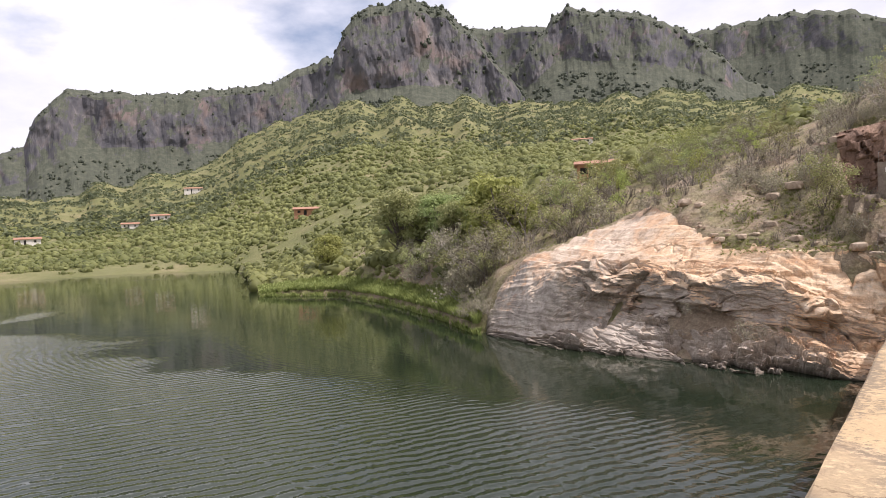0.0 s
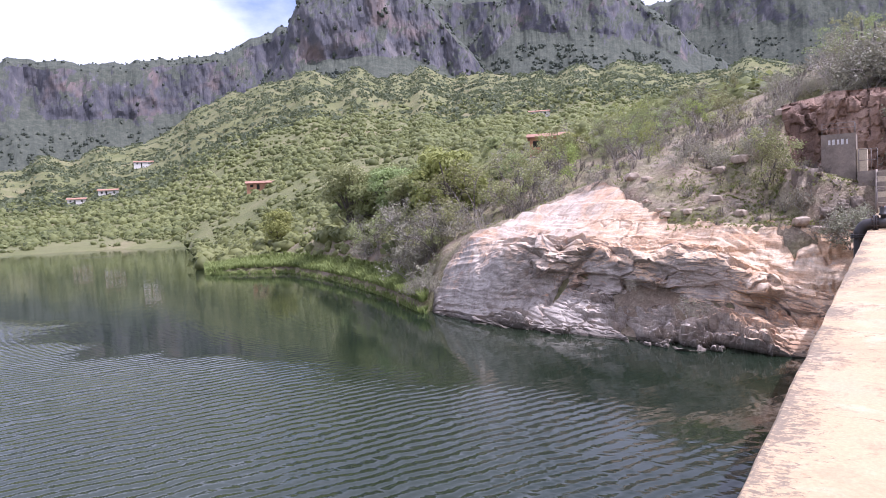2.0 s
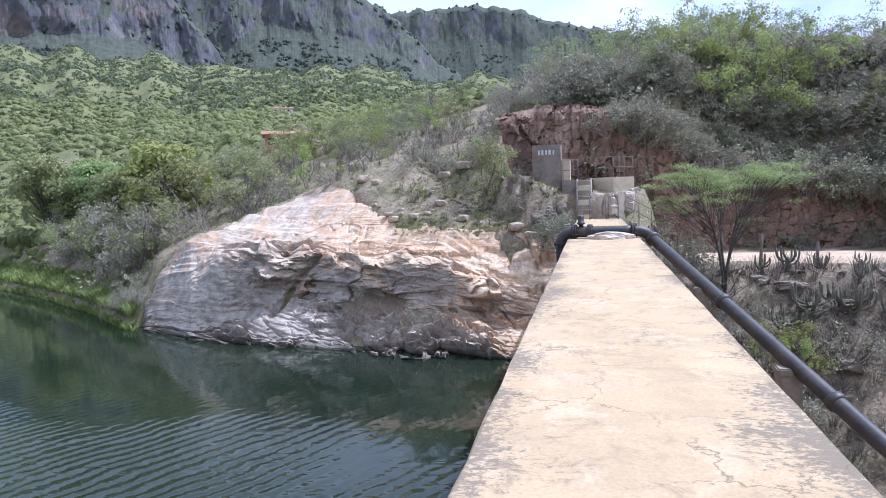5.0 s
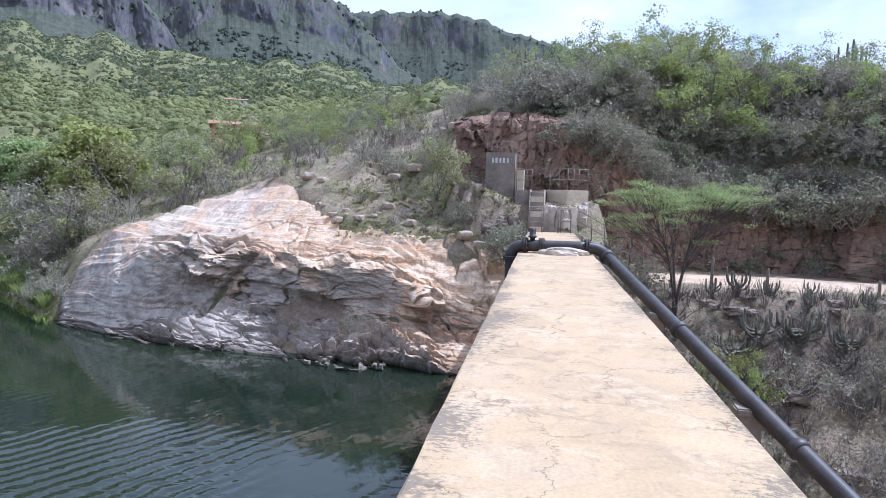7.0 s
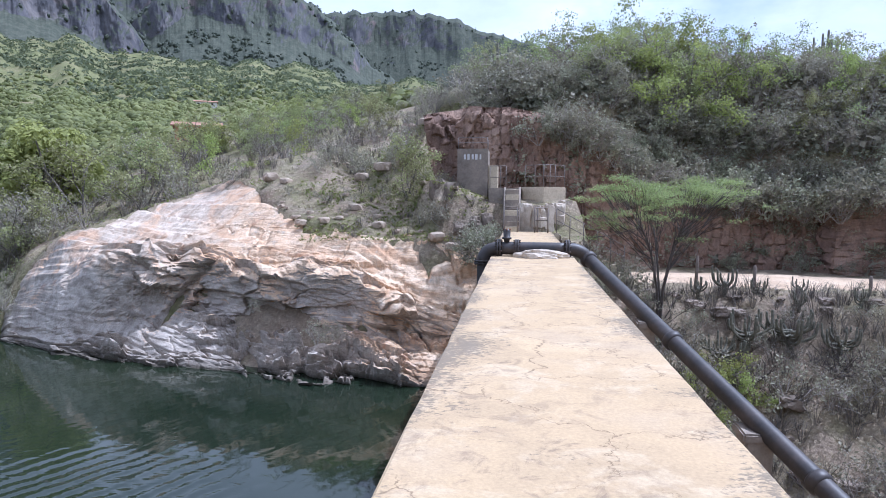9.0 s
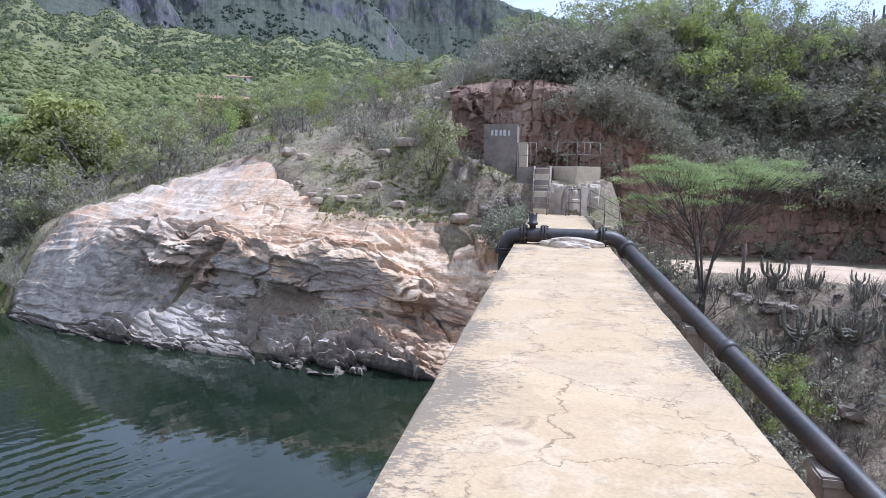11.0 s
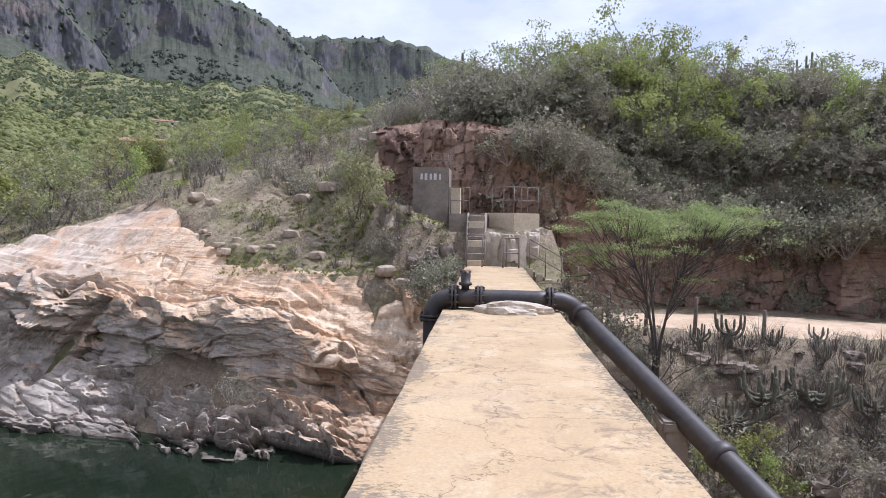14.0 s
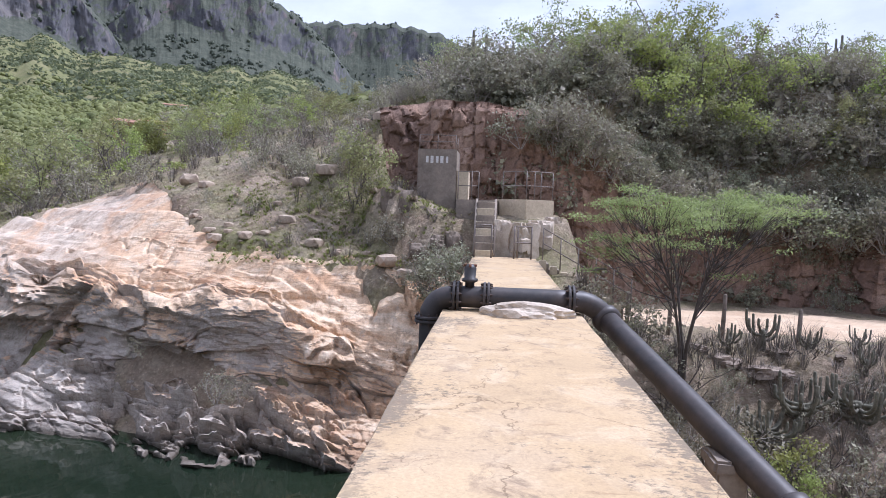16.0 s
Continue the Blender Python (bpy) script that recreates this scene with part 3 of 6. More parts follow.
def left_land(x, y):
    r, az = polar(x, y)
    low, d = valley(r, az)
    rim = np.interp(az, RIM_AZ, RIM_D)
    keep = step(-32.5, -30, az) * step(-8.5, -14, az)
    rocky = step(-34.6, -32.2, az) * step(14 + 4 * keep, 8 + 6.5 * keep, d)
    rocky = rocky * np.where(az < -17.5, step(2.4, 0.3, d - rim), 1.0)
    bank = WATER_Z + np.interp(d, BANK_D, BANK_Z) * np.where(d > 0, np.interp(az, LOW_AZ, LOW_G), 1.0)
    foot = WATER_Z + 4.6 * np.interp(az, LOW_AZ, LOW_G)
    run = np.interp(az, RUN_AZ, RUN_D)
    slab = foot + (np.interp(az, CREST_AZ, CREST_Z) - foot) * np.clip((d - 4.2) / np.maximum(run - 4.2, 1.0), 0, 1.15)
    held = step(-32.5, -30, az) * step(-8.5, -14, az) * step(4.0, 5.2, d)
    bank = bank * (1 - held) + slab * held
    bank = bank - 0.3 * step(-11.5, -8, az) * step(2.0, 4.0, d) * step(9.5, 6.5, d)
    slope = hill(x, y)
    behind = step(7, 13, d)
    rock_side = bank * (1 - behind) + np.maximum(slope, bank - 0.4 + 0.3 * keep) * behind
    k = 1.0
    near = step(-34.6, -32.2, az)
    rise = slope * near + np.minimum(slope, low + 0.45 * np.clip(d - 5, 0, None)) * (1 - near)
    both = k * np.logaddexp(low / k, rise / k)
    open_side = np.where(d > 0, both, low)
    return open_side * (1 - rocky) + rock_side * rocky


def right_land(x, y):
    """Downstream of the dam: river bed, scrub bank, dirt road, cut cliff and hill."""
    yc = np.interp(x, CLIFF_X, CLIFF_Y)
    edge = 31.7 - 2.0 * step(8, 5, x) + 0.10 * np.clip(x - 6, 0, 40) * -1 + 0.5 * (fbm(x * 0.3, 1.7, 0, 3) - 0.5)
    road = -2.35 + 2.2 * step(5.2, 2.6, x) * step(29, 33, y)
    fall = edge - y
    bank = road - np.where(fall > 0, 0.82 * fall * step(0, 2.0, fall), 0)
    bank = np.maximum(bank, -11 + 0.4 * fbm(x * 0.2, y * 0.2, 2, 3))
    bank = bank + (fbm(x * 0.5, y * 0.5, 4, 4) - 0.5) * np.where(fall > 0, 0.9, 0.08)
    shelf = np.interp(x, TOP_X, TOP_Z) + 1.05 * np.clip(y - yc, 0, None)
    up = np.minimum(hill(x, y), shelf)
    over = step(1.3, 2.4, y - yc)
    return bank * (1 - over) + up * over


def land(x, y):
    x, y = np.asarray(x, float), np.asarray(y, float)
    terrace = 1.75 * step(33.6, 35.0, y) + 0.0 * x
    west = np.interp(y, [30.5, 33.2, 35.8], [-0.2, -0.5, -3.8])
    mid = step(-0.8, 0.0, x - west) * step(4.2, 3.2, x)
    yc = np.interp(x, CLIFF_X, CLIFF_Y)
    a, b = left_land(x, y), right_land(x, y)
    side = step(0.6, 2.0, x)
    z = a * (1 - side) + b * side
    yard = np.where(y > 30.5, -0.35 + terrace + 0.9 * step(-0.3, -3.6, x) * step(32, 36, y), z)
    inside = mid * step(30.5, 32.0, y) * step(2.3, 1.4, y - yc)
    z = z * (1 - inside) + yard * inside
    behind = step(-20, -45, y) * step(-60, -20, x + 0 * y)
    return z * (1 - behind) + (1.0 + 0.35 * np.clip(-20 - y, 0, 60)) * behind


def rock_rim(x, y):
    """How far up from the shore the bare slab reaches before soil covers it."""
    r, az = polar(x, y)
    return np.interp(az, RIM_AZ, RIM_D) + (fbm(x * 0.9, y * 0.4, 2, 4) - 0.5) * 1.3


def land_sheet():
    az = np.concatenate([np.arange(-180, -78, 4.0), np.arange(-78, 42, 0.45), np.arange(42, 181, 4.0)])
    rad = [0.5]
    while rad[-1] < 4700:
        rad.append(rad[-1] + max(0.32 if 28 < rad[-1] < 52 else 1.2, rad[-1] * 0.016))
    rad = np.array(rad)
    A, R = np.meshgrid(np.radians(az), rad)
    x, y = HUB[0] + R * np.sin(A), HUB[1] + R * np.cos(A)
    z = land(x, y)
    rr, aa = polar(x, y)
    z = np.where(rr > 900, np.minimum(z, land(HUB[0] + 900 * np.sin(A), HUB[1] + 900 * np.cos(A)) - (rr - 900) * 0.02), z)
    z = z + (fbm(x * 0.9, y * 0.9, 5, 3) - 0.5) * 0.25 * step(4, 12, rr)
    z = np.where((np.abs(x - 1.05) < 1.6) & (y < 29), np.minimum(z, -7), z)
    d = rr - np.interp(aa, SHORE_AZ, SHORE_R)
    rim = rock_rim(x, y)
    bare = step(-34.6, -33.8, aa) * step(0.8, 0.2, aa)
    z = z - (1.7 + 0.8 * step(-11, -8, aa)) * bare * step(0.1, -1.0, d - rim)
    z = z + (fbm(x * 1.9, y * 1.9, 8, 3) - 0.5) * 0.3 * step(30, 34, rr) * step(60, 50, rr) * step(1.0, -1.0, x)
    v = np.stack([x, y, z], -1).reshape(-1, 3)
    ob = new("ground", mesh_of("ground", v, grid_faces(len(rad), len(az)), GROUND, True))
    return tagged(ob, "dry stony hillside soil with patchy grass", "ground", kind="structure")


ground = land_sheet()

# ---------------------------------------------------------------- water
wx = np.concatenate([np.linspace(-1200, -300, 10), np.linspace(-260, 0.2, 60)])
wy = np.concatenate([np.linspace(-400, -60, 8), np.linspace(-50, 300, 60)])
WX, WY = np.meshgrid(wx, wy)
lake = new("water", mesh_of("water", np.stack([WX, WY, np.full_like(WX, WATER_Z)], -1).reshape(-1, 3), grid_faces(len(wy), len(wx)), WATER, True))
tagged(lake, "dark green reservoir water with light ripples", "water", kind="structure")

# ---------------------------------------------------------------- mountains


MOUNT_BUSH = []


def mountain(name, label, r0, depth, base, crest, cliff, mat, seed, cols=380, rows=76, flute=1.0):
    """A far range: base and crest are (azimuth, elevation) in degrees, cliff the share of its height that stands steep."""
    az = np.linspace(crest[0][0], crest[-1][0], cols)
    top = np.interp(az, [p[0] for p in crest], [p[1] for p in crest])
    low = np.interp(az, [p[0] for p in base], [p[1] for p in base])
    top = top + (fbm(az * 1.3, seed, 0, 5) - 0.5) * 0.7 * flute
    v = np.linspace(0, 1.35, rows)
    A, V = np.meshgrid(az, v)
    T, L = np.meshgrid(top, v)[0], np.meshgrid(low, v)[0]
    rise = np.clip(V, 0, 1)
    el = L + (T - L) * rise
    run = np.interp(V, [0, 1 - cliff, 1 - cliff * 0.12, 1.0, 1.35], [0, 0.50, 0.64, 0.80, 1.6])
    R = r0 + depth * run
    n1 = fbm(A * 0.42, el * 0.20, seed + 3, 5, 0.45)
    n2 = fbm(A * 0.75, el * 0.38, seed + 7, 6, 0.5)
    steep = step(1 - cliff - 0.1, 1 - cliff + 0.05, V) * step(1.05, 0.95, V)
    R = R + (n1 - 0.5) * depth * 0.30 * (0.5 + 0.5 * steep) - (np.abs(n2 - 0.5)) * depth * 0.07 * (0.2 + steep) * flute
    Z = 1.4 + R * np.tan(np.radians(el))
    Z = np.where(V > 1, Z - (V - 1) * 500, Z)
    gen = np.random.default_rng(int(seed))
    bush = gen.uniform(0, 1, V.shape) < np.where(V > 0.93, 0.07, np.where(V < 0.9 - cliff, 0.13, 0.006)) * (V < 1.06) * (fbm(A * 1.2, el * 1.2, seed + 9, 4) + 0.25 * (V > 0.93) > 0.46)
    a = np.radians(A)
    x, y = HUB[0] + R * np.sin(a), HUB[1] + R * np.cos(a)
    MOUNT_BUSH.append(np.stack([x[bush], y[bush], Z[bush]], -1))
    ob = new(name, mesh_of(name, np.stack([x, y, Z], -1).reshape(-1, 3), grid_faces(rows, cols), mat, False))
    return tagged(ob, label, "mountain", kind="structure")


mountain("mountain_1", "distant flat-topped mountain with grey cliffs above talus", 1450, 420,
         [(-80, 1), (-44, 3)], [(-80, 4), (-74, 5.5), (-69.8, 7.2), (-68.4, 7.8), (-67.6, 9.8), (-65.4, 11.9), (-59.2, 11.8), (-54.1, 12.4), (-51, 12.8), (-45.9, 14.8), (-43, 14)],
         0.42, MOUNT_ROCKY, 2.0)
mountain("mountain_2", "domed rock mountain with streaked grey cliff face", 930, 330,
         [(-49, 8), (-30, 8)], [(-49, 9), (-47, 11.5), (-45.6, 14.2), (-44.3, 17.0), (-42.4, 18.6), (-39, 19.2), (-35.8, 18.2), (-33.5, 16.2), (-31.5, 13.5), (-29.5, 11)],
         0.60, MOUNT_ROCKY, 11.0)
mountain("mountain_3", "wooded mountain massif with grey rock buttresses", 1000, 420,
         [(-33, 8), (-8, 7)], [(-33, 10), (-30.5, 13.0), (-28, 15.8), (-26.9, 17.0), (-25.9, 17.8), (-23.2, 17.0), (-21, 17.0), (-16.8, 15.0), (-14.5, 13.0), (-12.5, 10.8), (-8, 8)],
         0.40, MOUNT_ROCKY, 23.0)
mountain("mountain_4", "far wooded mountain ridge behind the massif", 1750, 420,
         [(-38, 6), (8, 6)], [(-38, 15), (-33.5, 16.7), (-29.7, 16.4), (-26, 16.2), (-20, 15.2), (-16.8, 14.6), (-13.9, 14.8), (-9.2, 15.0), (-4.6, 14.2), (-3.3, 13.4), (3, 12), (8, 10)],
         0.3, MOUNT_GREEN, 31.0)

# ---------------------------------------------------------------- rock outcrop of the bank


def shards(u, q, wide, high, seed):
    """Broken rock: cells of uneven outline, each standing out and tilted by itself; and the gap to the next cell."""
    a = u / wide + 0.5 * (fbm(u * 1.1 / wide, q * 1.1 / high, seed + 1, 3) - 0.5)
    b = q / high + 0.5 * (fbm(u * 0.9 / wide, q * 0.9 / high, seed + 2, 3) - 0.5)
    ia, ib = np.floor(a).astype(np.int64), np.floor(b).astype(np.int64)
    best, second = np.full(a.shape, 9.0), np.full(a.shape, 9.0)
    out = np.zeros(a.shape)
    for da in (-1, 0, 1):
        for db in (-1, 0, 1):
            ca, cb = ia + da, ib + db
            k = ca * 0 + int(seed)
            dx, dy = a - ca - 0.1 - 0.8 * hash3(ca, cb, k), b - cb - 0.1 - 0.8 * hash3(cb, ca, k + 3)
            dist = np.maximum(np.abs(dx + 0.35 * dy), np.abs(dy)) * 0.6 + 0.4 * np.hypot(dx, dy)
            plane = hash3(ca, cb, k + 5) - 0.5 + 0.9 * dx * (hash3(ca, cb, k + 7) - 0.5) + dy * (0.5 * hash3(ca, cb, k + 9) - 0.55)
            nearer = dist < best
            second = np.where(nearer, best, np.minimum(second, dist))
            out = np.where(nearer, plane, out)
            best = np.where(nearer, dist, best)
    return out, second - best


def outcrop():
    az = np.linspace(-35.6, 0.9, 600)
    foot_h = np.interp(az, [-33, -29, -26, -22, -19, -8, -5, -2], [0.2, 0.4, 1.3, 2.0, 1.6, 1.6, 1.4, 1.1]) * (0.65 + 0.7 * fbm(az * 0.35, 2.0, 8.0, 3))
    foot_d = np.interp(az, [-33, -29, -26, -22, -19, 0], [0.3, 0.5, 1.8, 2.9, 2.7, 2.5]) * (0.75 + 0.5 * fbm(az * 0.3, 6.0, 8.0, 3))
    top_h = np.interp(az, [-33, -29.5, -27, -24, -20.5, -18.5, -16, -14, -11, -9.5, -7.5, -5, -2], [2.2, 3.0, 4.0, 4.5, 4.4, 3.3, 3.3, 4.1, 4.1, 3.6, 2.7, 2.0, 1.6]) + 1.3 * (fbm(az * 0.33, 4.0, 2.0, 4) - 0.5)
    top_d = foot_d + np.interp(az, [-33, -29, -26, -21, -8, 0], [1.9, 1.6, 0.7, 0.4, 0.35, 0.3])
    end_d = np.interp(az, [-12, -8.5], [4.9, 6.4])
    end_h = np.interp(az, [-12, -8.5, -4], [5.15, 5.75, 5.6])
    one = np.ones_like(az)
    knots = [(-2.2 * one, -4.6 * one), (-0.1 * one, -0.25 * one), (0.25 * foot_d, 0.3 * foot_h), (0.62 * foot_d, 0.62 * foot_h), (foot_d - 0.12, 0.92 * foot_h), (foot_d, foot_h + 0.1), (foot_d * 0.55 + top_d * 0.45 - 0.06, foot_h * 0.4 + top_h * 0.6), (top_d, top_h), (top_d + 0.5, top_h + 0.30 * np.clip(end_h - top_h, 0, 1.2)), (top_d * 0.45 + end_d * 0.55, top_h * 0.42 + end_h * 0.58), (end_d, end_h), (end_d * 0.5 + 4.6, end_h + 0.55), (14.3 * one, end_h + 2.0)]
    kd, kh = np.array([k[0] for k in knots]), np.array([k[1] for k in knots])
    stops = np.concatenate([np.linspace(0, 1, 9)[:-1], np.linspace(1, 4, 70)[:-1], np.linspace(4, 8, 76)[:-1], np.linspace(8, 10, 40)[:-1], np.linspace(10, 12, 84)])
    i0 = np.minimum(stops.astype(int), len(knots) - 2)
    f0 = (stops - i0)[:, None]
    D, H = kd[i0] * (1 - f0) + kd[i0 + 1] * f0, kh[i0] * (1 - f0) + kh[i0 + 1] * f0
    blur = np.array((1, 2, 3, 4, 3, 2, 1)) / 16
    D, H = (np.apply_along_axis(lambda c: np.convolve(np.pad(c, 3, "edge"), blur, "valid"), 0, a) for a in (D, H))
    A = np.broadcast_to(az, D.shape)
    tx, tz = np.gradient(D, axis=0), np.gradient(H, axis=0)
    ln = np.hypot(tx, tz) + 1e-6
    NX, NZ = -tz / ln, tx / ln
    u = A * 0.63
    S = np.broadcast_to(stops[:, None], D.shape)
    shelf = step(5.2, 4.2, S)
    wall = step(4.2, 5.2, S) * step(8.6, 7.4, S)
    slab = step(7.4, 8.6, S)
    left = step(-26.5, -29.5, A)
    right = step(-10, -7.5, A)
    q = H + 0.35 * (D - 1.0) * slab + 1.1 * (fbm(u * 0.14, D * 0.2, 3.0, 3) - 0.5) + 0.35 * (fbm(u * 0.45, H * 0.6, 4.0, 3) - 0.5) + 0.09 * u
    b1, s1 = shards(u, q, 2.3, 0.75, 5)
    b2, s2 = shards(u, q + 0.13, 0.95, 0.32, 11)
    b3, _ = shards(u, q + 0.4, 0.36, 0.14, 17)
    bulge = fbm(u * 0.30, q * 0.45, 9.0, 4, 0.5) - 0.5
    rough = fbm(u * 1.5, q * 2.6, 21.0, 4, 0.55) - 0.5
    worn = 0.25 + 1.5 * step(0.35, 0.65, fbm(u * 0.4, q * 0.6, 31.0, 3))
    ledges = (0.62 * b1 + 0.40 * b2 + 0.24 * b3) * worn - 0.22 * step(0.07, 0.0, s1) - 0.10 * step(0.08, 0.0, s2) + 0.25 * rough
    smooth_face = 1.2 * bulge + 0.45 * b1 * worn + 0.2 * b2 * worn + 0.09 * b3 + 0.25 * rough - 0.14 * step(0.045, 0.0, s1) * worn
    push = shelf * (ledges * (1 - 0.55 * left) + 0.7 * bulge) + wall * (smooth_face * (1 - 0.25 * left) + 0.5 * left * bulge)
    # a rounded lip over the shaded face, hollow below it
    lip = step(6.2, 7.0, S) * step(8.4, 7.4, S) * (1 - 0.8 * left) * (1 - 0.7 * right)
    hollow = np.exp(-(((S - 5.3) / 0.6) ** 2)) * (1 - 0.85 * left) * (1 - 0.6 * right)
    push = push + 0.28 * lip * (0.4 + 1.2 * fbm(u * 0.5, 3.0, 41.0, 3)) - 0.42 * hollow * (0.3 + 1.2 * fbm(u * 0.3, 5.0, 43.0, 3))
    # exfoliating sheets on the sloping slab, their edges running aslant
    e = 0.55 * (D + 0.45 * u) + 1.7 * fbm(u * 0.16, D * 0.16, 15.0, 4)
    ie = np.floor(e).astype(np.int64)
    fe = e - ie
    ridge = np.where(fe > 0.2, (fe - 0.2) / 0.8, 1 - fe / 0.2) - 0.5
    sheet = 0.24 * ridge * (0.25 + 1.5 * step(0.4, 0.65, fbm(u * 0.25 + 7.0 * ie, D * 0.3, 63.0, 3)))
    e2 = 1.9 * (D + 0.35 * u) + 1.9 * fbm(u * 0.4, D * 0.4, 25.0, 4)
    f2 = e2 - np.floor(e2)
    sheet = sheet + 0.075 * (np.where(f2 > 0.15, (f2 - 0.15) / 0.85, 1 - f2 / 0.15) - 0.5) * step(0.42, 0.6, fbm(u * 0.5, D * 0.5, 27.0, 3)) * 1.6
    joint = np.abs(fbm(u * 0.5 - D * 0.2, D * 0.22, 17.0, 4) - 0.5)
    sheet = sheet + 0.5 * (fbm(u * 0.2, D * 0.2, 19.0, 3) - 0.5) + 0.10 * (fbm(u * 2.2, D * 1.5, 23, 4) - 0.5) - 0.15 * step(0.016, 0.0, joint)
    near_lip = slab * step(10.2, 9.0, S)
    push = push + slab * sheet * (1 - 0.55 * right) + near_lip * (0.30 * b1 + 0.12 * b2 * worn + 0.04 * b3 - 0.12 * step(0.05, 0.0, s1)) * (1 - 0.6 * left)
    # broken blocks by the dam
    wa = u / 1.0 + 2.0 * fbm(u * 0.5, D * 0.5, 33.0, 3) + 0.35 * D
    wd = (D + H) / 1.25 + 2.2 * fbm(u * 0.4, D * 0.6, 35.0, 3)
    ka, kk = np.floor(wa).astype(np.int64), np.floor(wd).astype(np.int64)
    gap = np.minimum(np.minimum(wa - ka, ka + 1 - wa), np.minimum(wd - kk, kk + 1 - wd))
    broken = step(-12.5, -10, A) * step(3.2, 3.8, H) * step(6.6, 5.6, D) * step(0.40, 0.52, fbm(u * 0.35, D * 0.4, 37.0, 3))
    tip = (wa - ka - 0.5) * (hash3(ka, kk, ka * 0 + 5) - 0.5) + (wd - kk - 0.5) * (hash3(kk, ka, ka * 0 + 6) - 0.5)
    push = push + broken * (0.55 * (hash3(ka, kk, ka * 0 + 2) - 0.5) + 0.6 * tip - 0.3 * step(0.09, 0.0, gap))
    # a dark pocket high on the face and a deep cleft leading down from it
    push = push - 1.1 * np.exp(-(((A + 22.9) / 0.75) ** 2) - ((H - 4.35) / 0.38) ** 2)
    cleft = np.abs(A + 21.2 - 1.3 * (H - 3.5) + 1.4 * (fbm(H * 0.9, 2.0, 71.0, 3) - 0.5))
    push = push - 0.55 * step(0.55, 0.0, cleft) * step(1.0, 1.6, H) * step(4.6, 3.8, H)
    tap = np.array((1, 2, 1)) / 4
    push = np.apply_along_axis(lambda c: np.convolve(np.pad(c, 1, "edge"), tap, "valid"), 1, push)
    soft = np.apply_along_axis(lambda c: np.convolve(np.pad(c, 1, "edge"), tap, "valid"), 0, push)
    push = push * (1 - slab) + soft * slab
    r0 = np.interp(A, SHORE_AZ, SHORE_R)
    R = r0 + D + NX * push
    a = np.radians(A)
    x, y = HUB[0] + R * np.sin(a), HUB[1] + R * np.cos(a)
    base = left_land(HUB[0] + (r0 + D) * np.sin(a), HUB[1] + (r0 + D) * np.cos(a)) - 0.08
    G = np.where(H > 0, np.interp(A, LOW_AZ, LOW_G), 1.0)
    face = step(9.9, 9.0, S) * (1 - right) + step(10.6, 9.8, S) * right
    z = base * (1 - face) + (WATER_Z + H * G) * face + NZ * push * (0.4 + 0.6 * G)
    rim = rock_rim(x, y)
    z = z - 2.2 * step(0.2, 1.2, D - rim) - 8.0 * step(1.2, 2.8, D - rim)
    z = z - (H + 0.6) * step(-33.4, -35.2, A + 1.2 * (fbm(D * 0.8, 4.0, 2.0, 3) - 0.5))
    z = z - 2.2 * step(-0.1, 1.2, x) * step(31, 30, y)
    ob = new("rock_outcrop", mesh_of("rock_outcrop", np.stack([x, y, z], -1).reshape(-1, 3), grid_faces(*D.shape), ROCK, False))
    return tagged(ob, "banded pink and grey gneiss outcrop sloping into the water", "rock", kind="structure")


outcrop()


